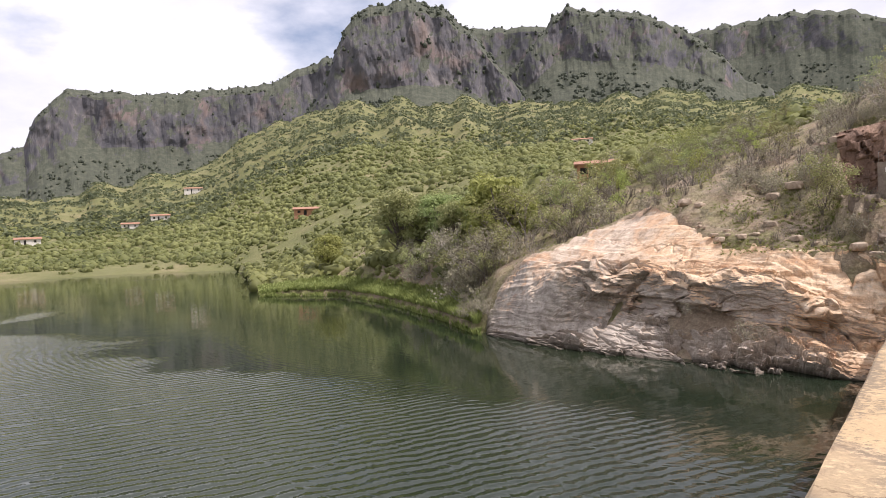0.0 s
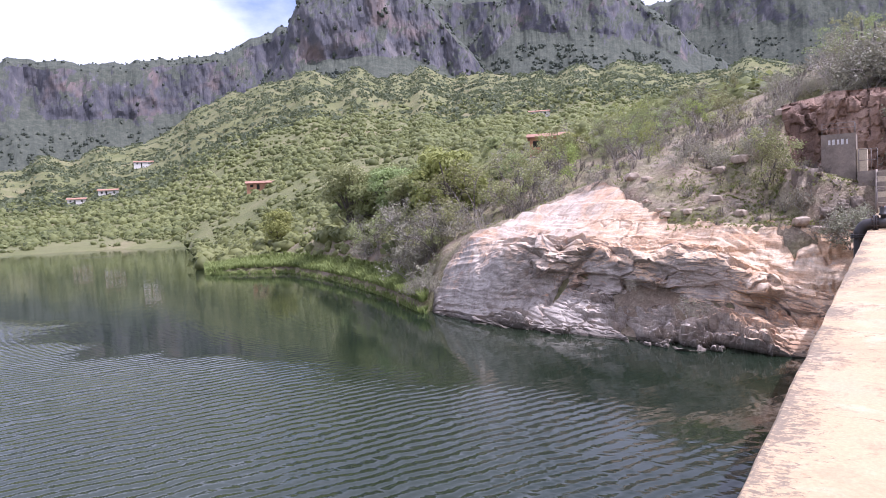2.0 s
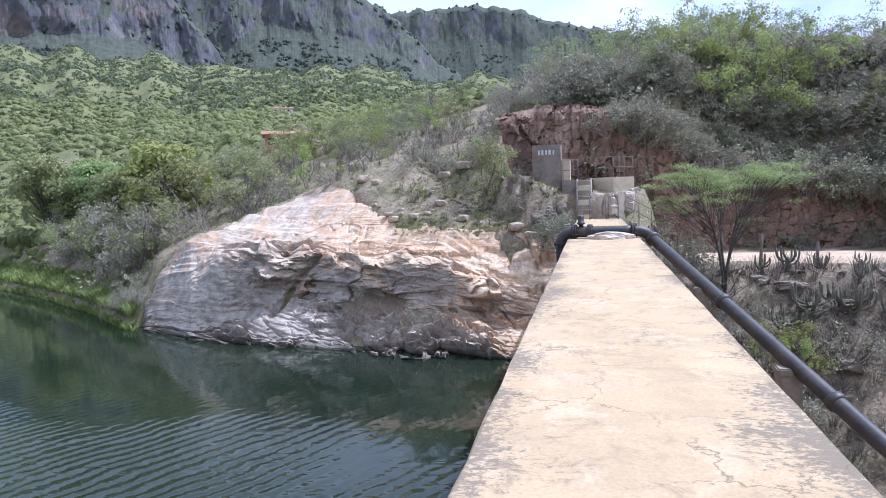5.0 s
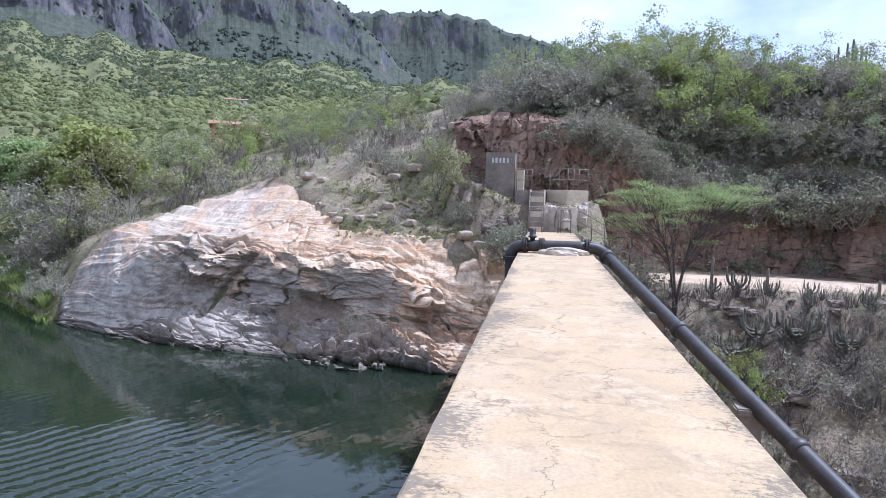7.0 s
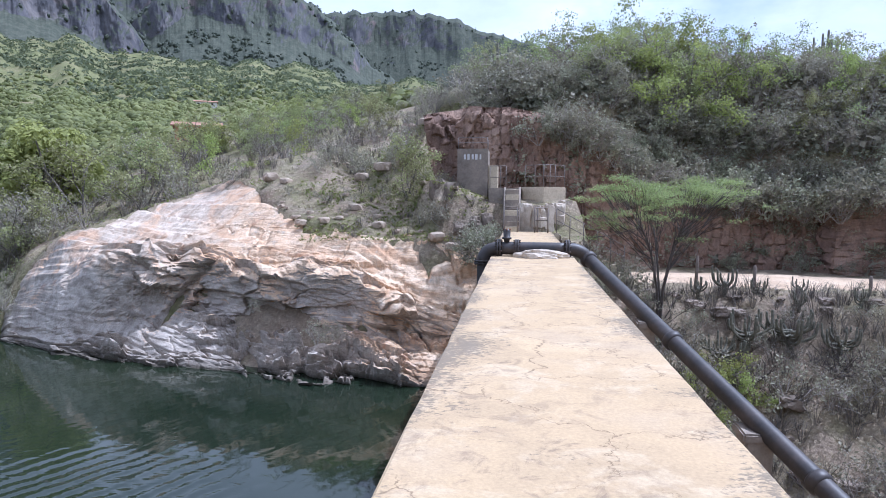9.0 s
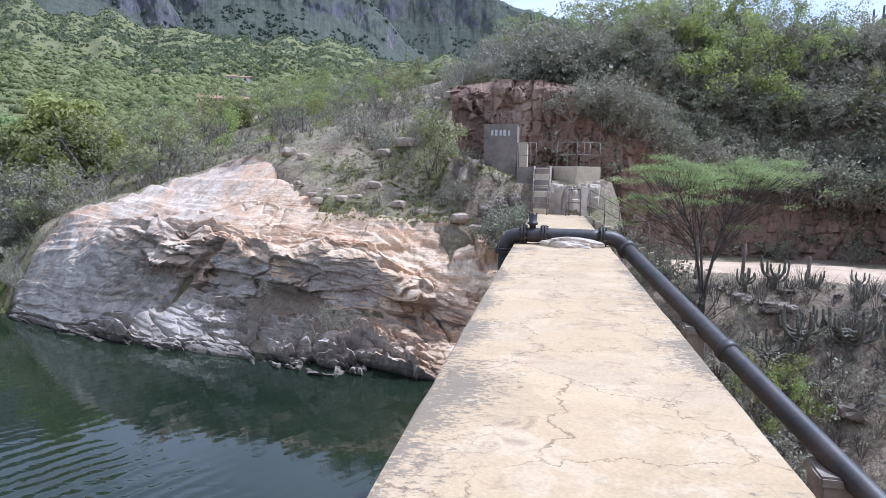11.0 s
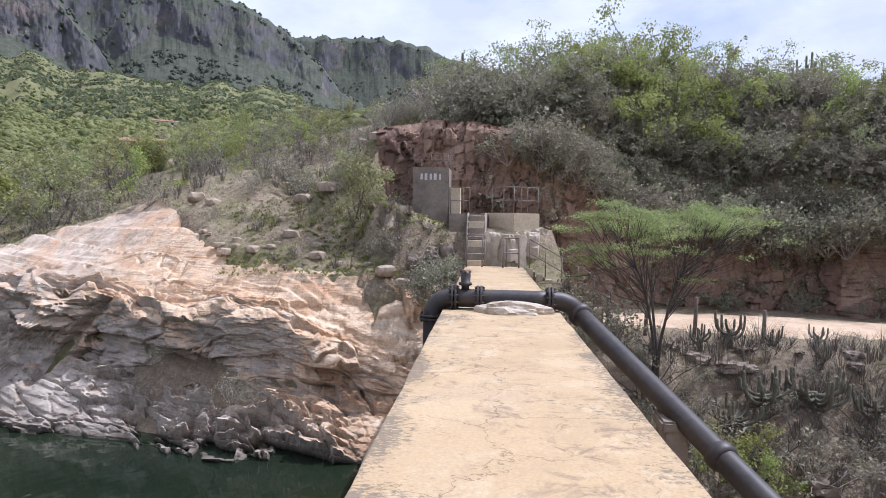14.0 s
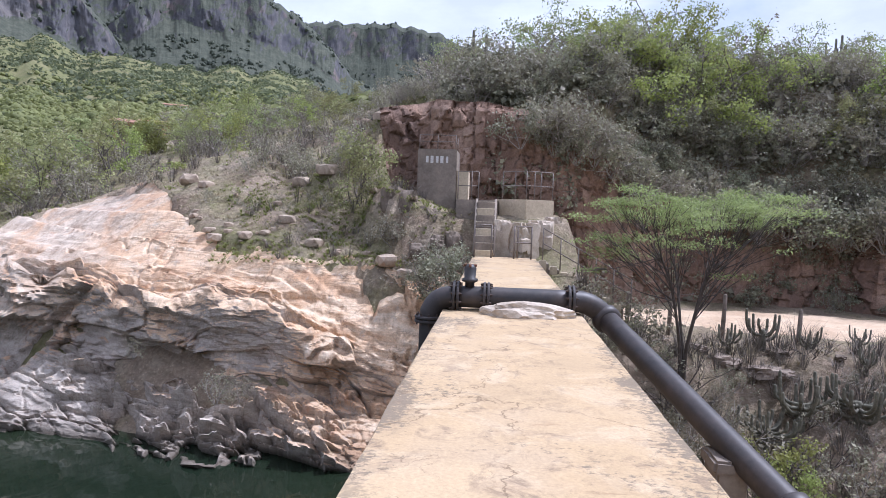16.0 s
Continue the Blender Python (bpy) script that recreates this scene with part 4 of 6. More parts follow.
def cut_cliff():
    cx = np.concatenate([np.arange(-4.4, 17, 0.075), np.arange(17, 45, 0.4)])
    cy = np.interp(cx, CLIFF_X, CLIFF_Y)
    cy = np.convolve(np.pad(cy, 12, "edge"), np.ones(25) / 25, "valid")
    v = np.linspace(0, 1, 84)
    S, V = np.meshgrid(np.arange(len(cx)), v)
    X, Y = cx[S], cy[S]
    bottom = np.where(X < 4, -0.6, -3.2)
    Z = bottom + (np.interp(X, TOP_X, TOP_Z) + 0.25 - bottom) * V

    def blocks(w, h, seed):
        a = X / w + 2.4 * fbm(Z * 0.45, X * 0.4, seed, 4)
        ia = np.floor(a).astype(np.int64)
        c = Z / h + hash3(ia, ia * 0 + 7, ia * 0 + int(seed)) * 3 + 2.0 * fbm(X * 0.8, Z * 0.5, seed + 2, 4)
        ic = np.floor(c).astype(np.int64)
        fa, fc = a - ia, c - ic
        near = np.minimum(np.minimum(fa, 1 - fa) * w, np.minimum(fc, 1 - fc) * h)
        tip = (fa - 0.5) * (hash3(ia, ic, ia * 0 + 3) - 0.5) + (fc - 0.5) * (hash3(ic, ia, ia * 0 + 4) - 0.5)
        return hash3(ia, ic, ia * 0 + int(seed)) - 0.5 + 0.9 * tip, near

    big, gap1 = blocks(1.25, 2.1, 5)
    small, gap2 = blocks(0.5, 0.62, 11)
    out = 0.5 * big + 0.24 * small + 0.8 * (fbm(X * 0.35, Z * 0.35, 7, 4) - 0.5) + 0.35 * (fbm(X * 2.2, Z * 1.6, 9, 4) - 0.5)
    out = out - 0.12 * step(0.06, 0.0, gap1) - 0.06 * step(0.05, 0.0, gap2)
    back = np.interp(X, [6, 11], [0.7, 2.0]) * V + 0.35 * step(0.92, 1.0, V)
    nx = np.gradient(cy) / np.gradient(cx)
    ln = np.hypot(nx, 1)
    NX, NY = (nx / ln)[S], (-1 / ln)[S]
    X2, Y2 = X + NX * (out - back + 0.35), Y + NY * (out - back + 0.35)
    ob = new("cliff", mesh_of("cliff", np.stack([X2, Y2, Z], -1).reshape(-1, 3), grid_faces(len(v), len(cx)), CLIFF, False))
    return tagged(ob, "blocky red-brown cut cliff of jointed rock", "cliff", kind="structure")


cut_cliff()

# ---------------------------------------------------------------- dirt road
u = np.linspace(0, 1, 60)
rx = 3.8 + 40 * u
ry = np.interp(rx, [3.8, 8, 14, 20, 30, 45], [37.3, 37.2, 36.7, 34.8, 30.0, 22.5])
half = np.interp(rx, [3.8, 7, 11, 16, 45], [1.2, 2.6, 3.4, 3.4, 3.0])
w = np.linspace(-1, 1, 13)
RX, RW = np.meshgrid(rx, w)
RY = ry[None] + half[None] * RW + (fbm(RX * 0.6, RW, 3, 3) - 0.5) * 0.7
RZ = land(RX, RY) + 0.09 - 0.16 * np.abs(RW) ** 3 + (fbm(RX * 1.5, RY * 1.5, 2, 3) - 0.5) * 0.06
road = new("road", mesh_of("road", np.stack([RX, RY, RZ], -1).reshape(-1, 3), grid_faces(13, 60), ROAD, True))
tagged(road, "pale sandy dirt track at the foot of the cliff", "road", kind="structure")

# ---------------------------------------------------------------- dam


def dam():
    top = root("dam", pose(0, 0, 0), "concrete dam wall with a worn flat walkway on top", "dam", kind="structure")
    ys = np.arange(-40, 33.01, 0.25)
    prof = [(0.06, -9.0), (0.05, -0.16), (0.0, -0.14), (0.0, -0.012), (0.012, 0.0), (0.55, 0.006), (1.05, 0.008), (1.55, 0.006), (2.088, 0.0), (2.1, -0.012), (2.1, -0.14), (2.05, -0.16), (2.05, -6.0), (3.2, -12.0)]
    P, Y = np.meshgrid(np.arange(len(prof)), ys)
    px, pz = np.array([p[0] for p in prof]), np.array([p[1] for p in prof])
    X, Z = px[P], pz[P]
    rag = (fbm(Y * 1.7, P * 3.0, 1, 5) - 0.5) * 0.035
    X = X + np.where((P > 0) & (P < 5), rag, 0) + np.where(P > 7, -rag, 0)
    me = mesh_of("wall", np.stack([X, Y, Z], -1).reshape(-1, 3), grid_faces(len(ys), len(prof)), CONCRETE, False)
    mesh_part("wall", me, top)
    return top


dam()

# ---------------------------------------------------------------- pipe and its fittings


def smooth_path(points, n=8):
    pts = [Vector(p) for p in points]
    pts = [pts[0] * 2 - pts[1]] + pts + [pts[-1] * 2 - pts[-2]]
    out = []
    for i in range(1, len(pts) - 2):
        a, b, c, d = pts[i - 1 : i + 3]
        for k in range(n):
            t = k / n
            out.append(0.5 * (2 * b + (c - a) * t + (2 * a - 5 * b + 4 * c - d) * t * t + (3 * b - a - 3 * c + d) * t**3))
    out.append(pts[-2])
    return [tuple(p) for p in out]


def flange(name, at, axis, parent, radius=0.24, gap=0.04, bolts=10):
    """Two bolted rings round a pipe."""
    q = Vector(axis).to_track_quat("Z", "Y").to_matrix().to_4x4()
    m = Matrix.Translation(at) @ q
    bm = bmesh.new()
    for z in (-gap * 0.75, gap * 0.75):
        bmesh.ops.create_cone(bm, cap_ends=True, segments=28, radius1=radius, radius2=radius, depth=gap, matrix=m @ Matrix.Translation((0, 0, z)))
    bmesh.ops.bevel(bm, geom=[e for e in bm.edges if e.calc_face_angle(0) > 0.8], offset=0.008, segments=1, affect="EDGES")
    ring = part(name, bm, IRON, parent)
    bm = bmesh.new()
    bmesh.ops.create_cone(bm, cap_ends=True, segments=6, radius1=0.012, radius2=0.012, depth=gap * 4.6)
    bmesh.ops.create_cone(bm, cap_ends=True, segments=6, radius1=0.021, radius2=0.021, depth=gap * 3.5)
    me = bpy.data.meshes.new("bolt")
    bm.to_mesh(me)
    bm.free()
    me.materials.append(BOLT)
    for k in range(bolts):
        b = new("bolt", me)
        b.parent = ring
        a = 2 * math.pi * (k + 0.5) / bolts
        b.matrix_basis = m @ Matrix.Translation((radius * 0.85 * math.cos(a), radius * 0.85 * math.sin(a), 0))
    return ring


PIPE_FROM, PIPE_WAY = Vector((2.366, 20.905, 0.055)), Vector((1.68, -4.418, -1.631)).normalized()
PIPE_R = 0.165


def water_pipe():
    p = root("water_pipe", pose(0, 0, 0), "black iron water main crossing the dam walkway", "pipe")
    run = [(-0.19, 20.6, -2.6), (-0.19, 20.6, -1.2), (-0.19, 20.6, -0.2), (-0.17, 20.6, -0.02), (-0.05, 20.6, 0.14), (0.16, 20.6, 0.2)]
    mesh_part("inlet_bend", tubes_mesh("inlet_bend", [(smooth_path(run), PIPE_R)], IRON, 24), p)
    mesh_part("crossing", tubes_mesh("crossing", [(smooth_path([(0.16, 20.6, 0.2), (1.0, 20.6, 0.2), (1.95, 20.6, 0.2)], 4), PIPE_R)], IRON, 24), p)
    start = PIPE_FROM + PIPE_WAY * 0.32
    bend = [(1.95, 20.6, 0.2), (2.12, 20.63, 0.185), (2.28, 20.65, 0.12), (2.4, 20.66, 0.03), tuple(start)]
    mesh_part("outlet_bend", tubes_mesh("outlet_bend", [(smooth_path(bend), PIPE_R)], IRON, 24), p)
    down = [tuple(PIPE_FROM + PIPE_WAY * s) for s in np.linspace(0.32, 15, 30)]
    mesh_part("long_run", tubes_mesh("long_run", [(down, PIPE_R * 0.98)], IRON, 24), p, "long black pipe with brown rust bloom")
    flange("flange", (0.2, 20.6, 0.2), (1, 0, 0), p)
    flange("flange", (0.66, 20.6, 0.2), (1, 0, 0), p, 0.235)
    flange("flange", (1.93, 20.6, 0.2), (1, 0, 0), p)
    flange("flange", (-0.19, 20.6, -0.16), (0, 0, 1), p, 0.24)
    for s in (4.3, 8.35, 12.4):
        mesh_part("collar", tubes_mesh("collar", [([tuple(PIPE_FROM + PIPE_WAY * (s + k)) for k in (-0.1, -0.06, 0.06, 0.1)], [PIPE_R, PIPE_R * 1.22, PIPE_R * 1.22, PIPE_R])], IRON, 24), p)
    mesh_part("collar", tubes_mesh("collar", [([tuple(start + PIPE_WAY * k) for k in (-0.1, -0.05, 0.05, 0.1)], [PIPE_R, PIPE_R * 1.3, PIPE_R * 1.3, PIPE_R])], IRON, 24), p)
    neck = mesh_part("air_valve", tubes_mesh("air_valve", [([(0.40, 20.6, 0.300), (0.40, 20.6, 0.420), (0.40, 20.6, 0.440), (0.40, 20.6, 0.480), (0.40, 20.6, 0.490), (0.40, 20.6, 0.640), (0.40, 20.6, 0.700)], [0.075, 0.07, 0.12, 0.12, 0.085, 0.095, 0.05])], IRON, 16), p)
    mesh_part("handwheel", tubes_mesh("handwheel", [([(0.30, 20.6, 0.68), (0.40, 20.6, 0.685), (0.50, 20.6, 0.68)], 0.022), ([(0.40, 20.5, 0.68), (0.40, 20.6, 0.685), (0.40, 20.7, 0.68)], 0.022)], RUST, 8), neck)


water_pipe()

for s, w in ((3.3, 0.5), (6.95, 0.6), (11.0, 0.6)):
    c = PIPE_FROM + PIPE_WAY * s
    base = float(land(c.x, c.y)) - 0.5
    top = c.z - 0.12
    pier = root("pipe_pier", pose(c.x - 0.05, c.y, base), "stained concrete pier carrying the pipe", "pier", "piers under the pipe")
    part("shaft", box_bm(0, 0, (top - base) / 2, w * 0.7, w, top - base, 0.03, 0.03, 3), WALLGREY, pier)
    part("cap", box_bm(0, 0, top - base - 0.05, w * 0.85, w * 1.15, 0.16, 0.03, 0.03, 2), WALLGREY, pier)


def lump(name, at, size, mat, seed, parent=None, label="", category="", group="", detail=3, rough=0.5, turn=0.0, cut=0.76):
    """A broken, faceted stone."""
    bm = bmesh.new()
    bmesh.ops.create_icosphere(bm, subdivisions=detail, radius=1.0)
    off = Vector((seed * 3.7, seed * 1.3, seed * 2.1))
    for v in bm.verts:
        n = v.co.normalized()
        c = noise.cell(n * 1.6 + off) * 0.35 + noise.noise(n * 1.4 + off) * 0.6 + noise.noise(n * 4 + off) * 0.22
        v.co = n * (1 + rough * c)
        v.co.x, v.co.y, v.co.z = (max(-cut, min(cut, q)) for q in v.co)
        v.co = Vector((v.co.x * size[0], v.co.y * size[1], v.co.z * size[2]))
    me = bpy.data.meshes.new(name)
    bm.to_mesh(me)
    bm.free()
    me.materials.append(mat)
    ob = new(name, me)
    ob.matrix_basis = pose(*at, 0, 0, turn)
    if parent:
        ob.parent = parent
    return tagged(ob, label, category, group)


lump("cement_mound", (1.24, 20.14, 0.02), (0.60, 0.24, 0.20), PALESTONE, 3, label="rough pale cement mound lying before the pipe", category="cement", detail=4, rough=0.45, cut=1.3)

# ---------------------------------------------------------------- deck, stair, platform, railings


def rail_panel(name, posts, height, label, bars=(1.0, 0.5), thick=0.022, group="", material=RAIL):
    """A tubular railing along the feet of its posts."""
    r = root(name, pose(*posts[0]), label, "railing", group)
    o = Vector(posts[0])
    for p in posts:
        a = Vector(p) - o
        mesh_part("post", tubes_mesh("post", [([tuple(a - Vector((0, 0, 0.05))), tuple(a + Vector((0, 0, height)))], thick)], material, 8), r)
    for b in bars:
        line = [tuple(Vector(p) - o + Vector((0, 0, height * b))) for p in posts]
        mesh_part("rail", tubes_mesh("rail", [(line, thick * 0.9)], material, 8), r)
    return r


rail_panel("railing", [(0.06, 32.5, 0.0), (0.62, 32.5, 0.0)], 1.08, "rusty low pipe railing at the stair foot", (1.0, 0.93), 0.026, "railings of the deck")
rail_panel("railing", [(1.36, 32.4, 0.0), (1.48, 32.7, 0.0), (1.92, 32.5, 0.0)], 1.06, "rusty low pipe railing at the deck edge", (1.0, 0.5), 0.026, "railings of the deck")


def stair():
    s = root("stair", pose(0.04, 33.0, 0), "steep narrow concrete stair up to the platform", "stair")
    n, rise, run = 8, 0.235, 0.2
    for k in range(n):
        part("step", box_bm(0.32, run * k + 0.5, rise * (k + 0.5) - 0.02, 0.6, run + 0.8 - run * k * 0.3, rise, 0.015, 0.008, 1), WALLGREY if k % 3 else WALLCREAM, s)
        mesh_part("nosing", tubes_mesh("nosing", [([(0.0, run * k + 0.09 + run * k * 0.15, rise * (k + 1) - 0.03), (0.64, run * k + 0.09 + run * k * 0.15, rise * (k + 1) - 0.03)], 0.02)], WALLCREAM, 6), s)
    for x in (-0.02, 0.66):
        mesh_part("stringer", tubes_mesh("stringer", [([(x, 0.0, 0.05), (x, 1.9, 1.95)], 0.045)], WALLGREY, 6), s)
    return s


stair()


def block(name, outline, z0, z1, mat, label, category):
    bm = bmesh.new()
    low = [bm.verts.new((x, y, z0)) for x, y in outline]
    face = bm.faces.new(low)
    up = bmesh.ops.extrude_face_region(bm, geom=[face])
    bmesh.ops.translate(bm, verts=[v for v in up["geom"] if isinstance(v, bmesh.types.BMVert)], vec=(0, 0, z1 - z0))
    bmesh.ops.recalc_face_normals(bm, faces=bm.faces[:])
    bmesh.ops.bevel(bm, geom=bm.edges[:], offset=0.025, segments=2, affect="EDGES")
    me = bpy.data.meshes.new(name)
    bm.to_mesh(me)
    bm.free()
    me.materials.append(mat)
    return tagged(new(name, me), label, category)


block("platform", [(0.82, 35.7), (1.78, 34.9), (2.85, 35.7), (2.9, 38.6), (0.4, 38.6)], 0.9, 2.0, WALLCREAM, "cream concrete platform block below the cliff", "platform")
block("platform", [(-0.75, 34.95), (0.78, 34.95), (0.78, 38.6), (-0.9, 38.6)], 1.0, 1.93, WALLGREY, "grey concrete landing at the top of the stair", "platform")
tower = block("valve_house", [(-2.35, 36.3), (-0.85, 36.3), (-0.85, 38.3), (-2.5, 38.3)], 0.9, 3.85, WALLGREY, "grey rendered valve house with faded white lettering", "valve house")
part("buttress", box_bm(-0.61, 37.0, 1.95, 0.46, 1.2, 2.2, 0.02, 0.01, 1), WALLCREAM, tower, "cream-washed low buttress")
for k, (x, wd) in enumerate(((-1.98, 0.12), (-1.8, 0.14), (-1.6, 0.12), (-1.42, 0.15), (-1.22, 0.1))):
    part("letter_bar", box_bm(x, 36.29, 3.45, wd * 0.8, 0.012, 0.24 + 0.03 * (k % 2), 0.0), PAINT, tower, "faded white painted bar")
rail_panel("railing", [(0.95, 36.0, 1.98), (1.4, 35.55, 1.98), (1.8, 35.2, 1.98), (2.1, 35.4, 1.98), (2.35, 35.6, 1.98), (2.8, 35.9, 1.98)], 1.05, "thin metal railing round the platform", (1.0, 0.5), 0.02, "railings of the platform")
rail_panel("railing", [(-0.7, 35.3, 1.92), (-0.2, 35.3, 1.92), (0.05, 35.3, 1.92)], 1.05, "thin metal railing beside the valve house", (1.0, 0.5), 0.02, "railings of the platform")
rail_panel("railing", [(-2.3, 36.4, 3.84), (-1.6, 36.4, 3.84), (-0.9, 36.4, 3.84), (-0.9, 37.6, 3.84)], 0.55, "thin rail on the valve house roof", (1.0, 0.55), 0.016, "railings of the platform")


def side_stair():
    s = root("side_stair", pose(2.1, 32.0, 0), "concrete side stair dropping from the deck to the road", "stair")
    for k in range(8):
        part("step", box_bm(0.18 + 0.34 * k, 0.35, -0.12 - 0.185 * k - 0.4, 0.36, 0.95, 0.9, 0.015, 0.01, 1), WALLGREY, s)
        part("kerb_stub", box_bm(0.16 + 0.34 * k, -0.18, 0.02 - 0.185 * k - 0.25, 0.22, 0.2, 0.55, 0.02, 0.012, 1), WALLCREAM, s, "pale concrete kerb stub")
    return s


side_stair()
rail_panel("railing", [(2.25 + 0.56 * k, 31.85, 0.1 - 0.305 * k) for k in range(6)], 0.95, "sloping pipe handrail of the side stair", (1.0, 0.5), 0.02, "railings of the side stair")

# pale boulders under the platform, dark ones by the valve house
for k, (x, y, z, sx, sy, sz) in enumerate(((1.05, 34.3, 0.45, 0.5, 0.5, 0.95), (1.75, 34.1, 0.45, 0.6, 0.5, 0.85), (2.35, 34.6, 0.55, 0.5, 0.5, 0.85), (2.85, 35.0, 0.9, 0.4, 0.45, 0.6))):
    lump("boulder", (x, y, z), (sx * 1.0, sy * 1.1, sz * 1.05), PALESTONE, 5 + k, label="pale weathered boulder below the platform", category="boulder", group="pale boulders", turn=40 * k, detail=4, rough=0.6, cut=0.8)
for k, (x, y, z, sx, sy, sz) in enumerate(((-1.1, 35.2, 1.0, 0.42, 0.5, 0.9), (-1.75, 35.0, 1.1, 0.5, 0.5, 1.0), (-2.5, 35.3, 1.6, 0.55, 0.6, 1.1), (-3.2, 35.7, 1.9, 0.5, 0.6, 0.9), (-0.75, 34.3, 0.6, 0.4, 0.4, 0.55), (-1.3, 34.2, 0.5, 0.4, 0.4, 0.5), (-2.0, 33.9, 0.3, 0.4, 0.35, 0.35))):
    lump("boulder", (x, y, z - 0.25), (sx * 0.8, sy * 0.8, sz * 0.85), DARKROCK, 15 + k, label="dark jointed boulder beside the valve house", category="boulder", group="dark boulders", turn=33 * k, cut=0.92, rough=0.5)

# single stones that stand out on the slope
for k, (x, y, s) in enumerate(((-7.87, 39.7, 0.42), (-4.4, 40.9, 0.62), (-5.6, 41.4, 0.55), (-6.6, 39.4, 0.5), (-7.4, 36.2, 0.35), (-5.9, 34.8, 0.35), (-3.0, 33.6, 0.4), (-2.2, 32.9, 0.35), (-9.8, 34.9, 0.28), (-8.6, 35.0, 0.3), (-4.0, 36.5, 0.25), (-9.4, 42.5, 0.4), (-12.0, 39.2, 0.35), (-13.2, 40.0, 0.5))):
    lump("stone", (x, y, float(land(x, y)) + s * 0.25), (s * 1.25, s, s * 0.7), STONE, 30 + k, label="pale loose stone lying on the slope", category="stone", group="stones on the slope", turn=51 * k, detail=2)

# rubble and slabs on the bank below the track
for k in range(46):
    x, y, s = rng.uniform(4.5, 20), rng.uniform(23, 31.3), rng.uniform(0.12, 0.3) + 0.25 * rng.uniform() ** 3
    lump("stone", (x, y, float(land(x, y)) + s * 0.1), (s * 1.4, s, s * 0.55), BANKSTONE if k % 3 else DARKROCK, 60 + k, label="weathered stone half buried in the dry bank", category="stone", group="stones below the dam", turn=37 * k, detail=3, rough=0.9, cut=0.9)

# fence posts along the road
for x, y, h in ((5.0, 32.2, 1.5), (6.4, 32.5, 1.5), (8.15, 32.7, 1.55), (10.4, 32.4, 1.2), (14.6, 31.7, 0.9)):
    z = float(land(x, y))
    post = root("fence_post", pose(x, y, z - 0.1, 2, 1.5, 0), "weathered wooden fence post beside the dirt track", "post", "fence posts by the track")
    mesh_part("shaft", tubes_mesh("shaft", [([(0, 0, -0.2), (0.01, 0, h * 0.5), (0.0, 0.01, h), (0, 0.01, h + 0.03)], [0.075, 0.07, 0.062, 0.03])], POSTWOOD, 9), post)

# ---------------------------------------------------------------- plants


def grow(gen, at, way, length, radius, depth, tubes, tips, bend=0.35, fork=(2, 4), flat=0.0, lift=0.15, ratio=0.66):
    n = 3 if depth > 2 else 2
    pts, d = [np.array(at, float)], np.array(way, float)
    for _ in range(n):
        d = d + gen.normal(size=3) * bend * 0.45
        d[2] = d[2] * (1 - flat) + lift * 0.4
        d /= np.linalg.norm(d)
        pts.append(pts[-1] + d * length / n)
    tubes.append((pts, np.linspace(radius, radius * 0.62, n + 1)))
    if depth == 0:
        tips += [pts[-1], pts[-2]]
        return
    for _ in range(int(gen.integers(*fork))):
        k = int(gen.integers(1, n + 1))
        side = gen.normal(size=3)
        side[2] *= 1 - flat * 0.8
        w = d + side * 0.75
        grow(gen, pts[k], w / np.linalg.norm(w), length * ratio * gen.uniform(0.75, 1.2), radius * 0.58, depth - 1, tubes, tips, bend, fork, flat, lift, ratio)


def plant_meshes(seed, height, stems, depth, leaf, leaves, size, mat, bark, spread=0.35, flat=0.0, lift=0.15, clump=0.35, fork=(2, 4), radius=0.06, sides=4, ratio=0.66, squash=1.0):
    gen = np.random.default_rng(seed)
    tubes, tips = [], []
    for k in range(stems):
        a = 2 * math.pi * (k + gen.uniform(0, 0.6)) / stems
        w = np.array((math.cos(a) * spread, math.sin(a) * spread, 1.0))
        grow(gen, (0.08 * math.cos(a), 0.08 * math.sin(a), -0.15), w / np.linalg.norm(w), height * leaf, radius, depth, tubes, tips, 0.35, fork, flat, lift, ratio)
    tips = np.array(tips)
    scale = height / max(tips[:, 2].max(), 0.1)
    tubes = [(np.array(p) * scale, r) for p, r in tubes]
    tips = tips * scale
    wood = tubes_mesh("trunk", tubes, bark, sides)
    crown = None
    if leaves:
        pick = tips[gen.integers(0, len(tips), leaves)]
        c = pick + gen.normal(size=(leaves, 3)) * clump * np.array((1, 1, 0.7 * squash))
        v, f = leaf_quads(c, size * gen.uniform(0.6, 1.3, leaves), gen, 0.35 if flat else 0.0, 1.6, c - pick + np.array((0, 0, 0.18)), 0.6)
        crown = mesh_of("crown", v, f, mat)
    return wood, crown


def plant(name, wood, crown, m, label, category, group=""):
    r = root(name, m, label, category, group)
    mesh_part("trunk" if category == "tree" else "branchwork", wood, r)
    if crown:
        mesh_part("crown" if category == "tree" else "foliage", crown, r)
    return r


def stand(x, y, size=1.0, turn=None, sink=0.0):
    m = pose(x, y, float(land(x, y)) - sink, 0, 0, rng.uniform(0, 360) if turn is None else turn)
    return m @ Matrix.Diagonal((size, size, size, 1))


# the flat-topped acacia below the dam


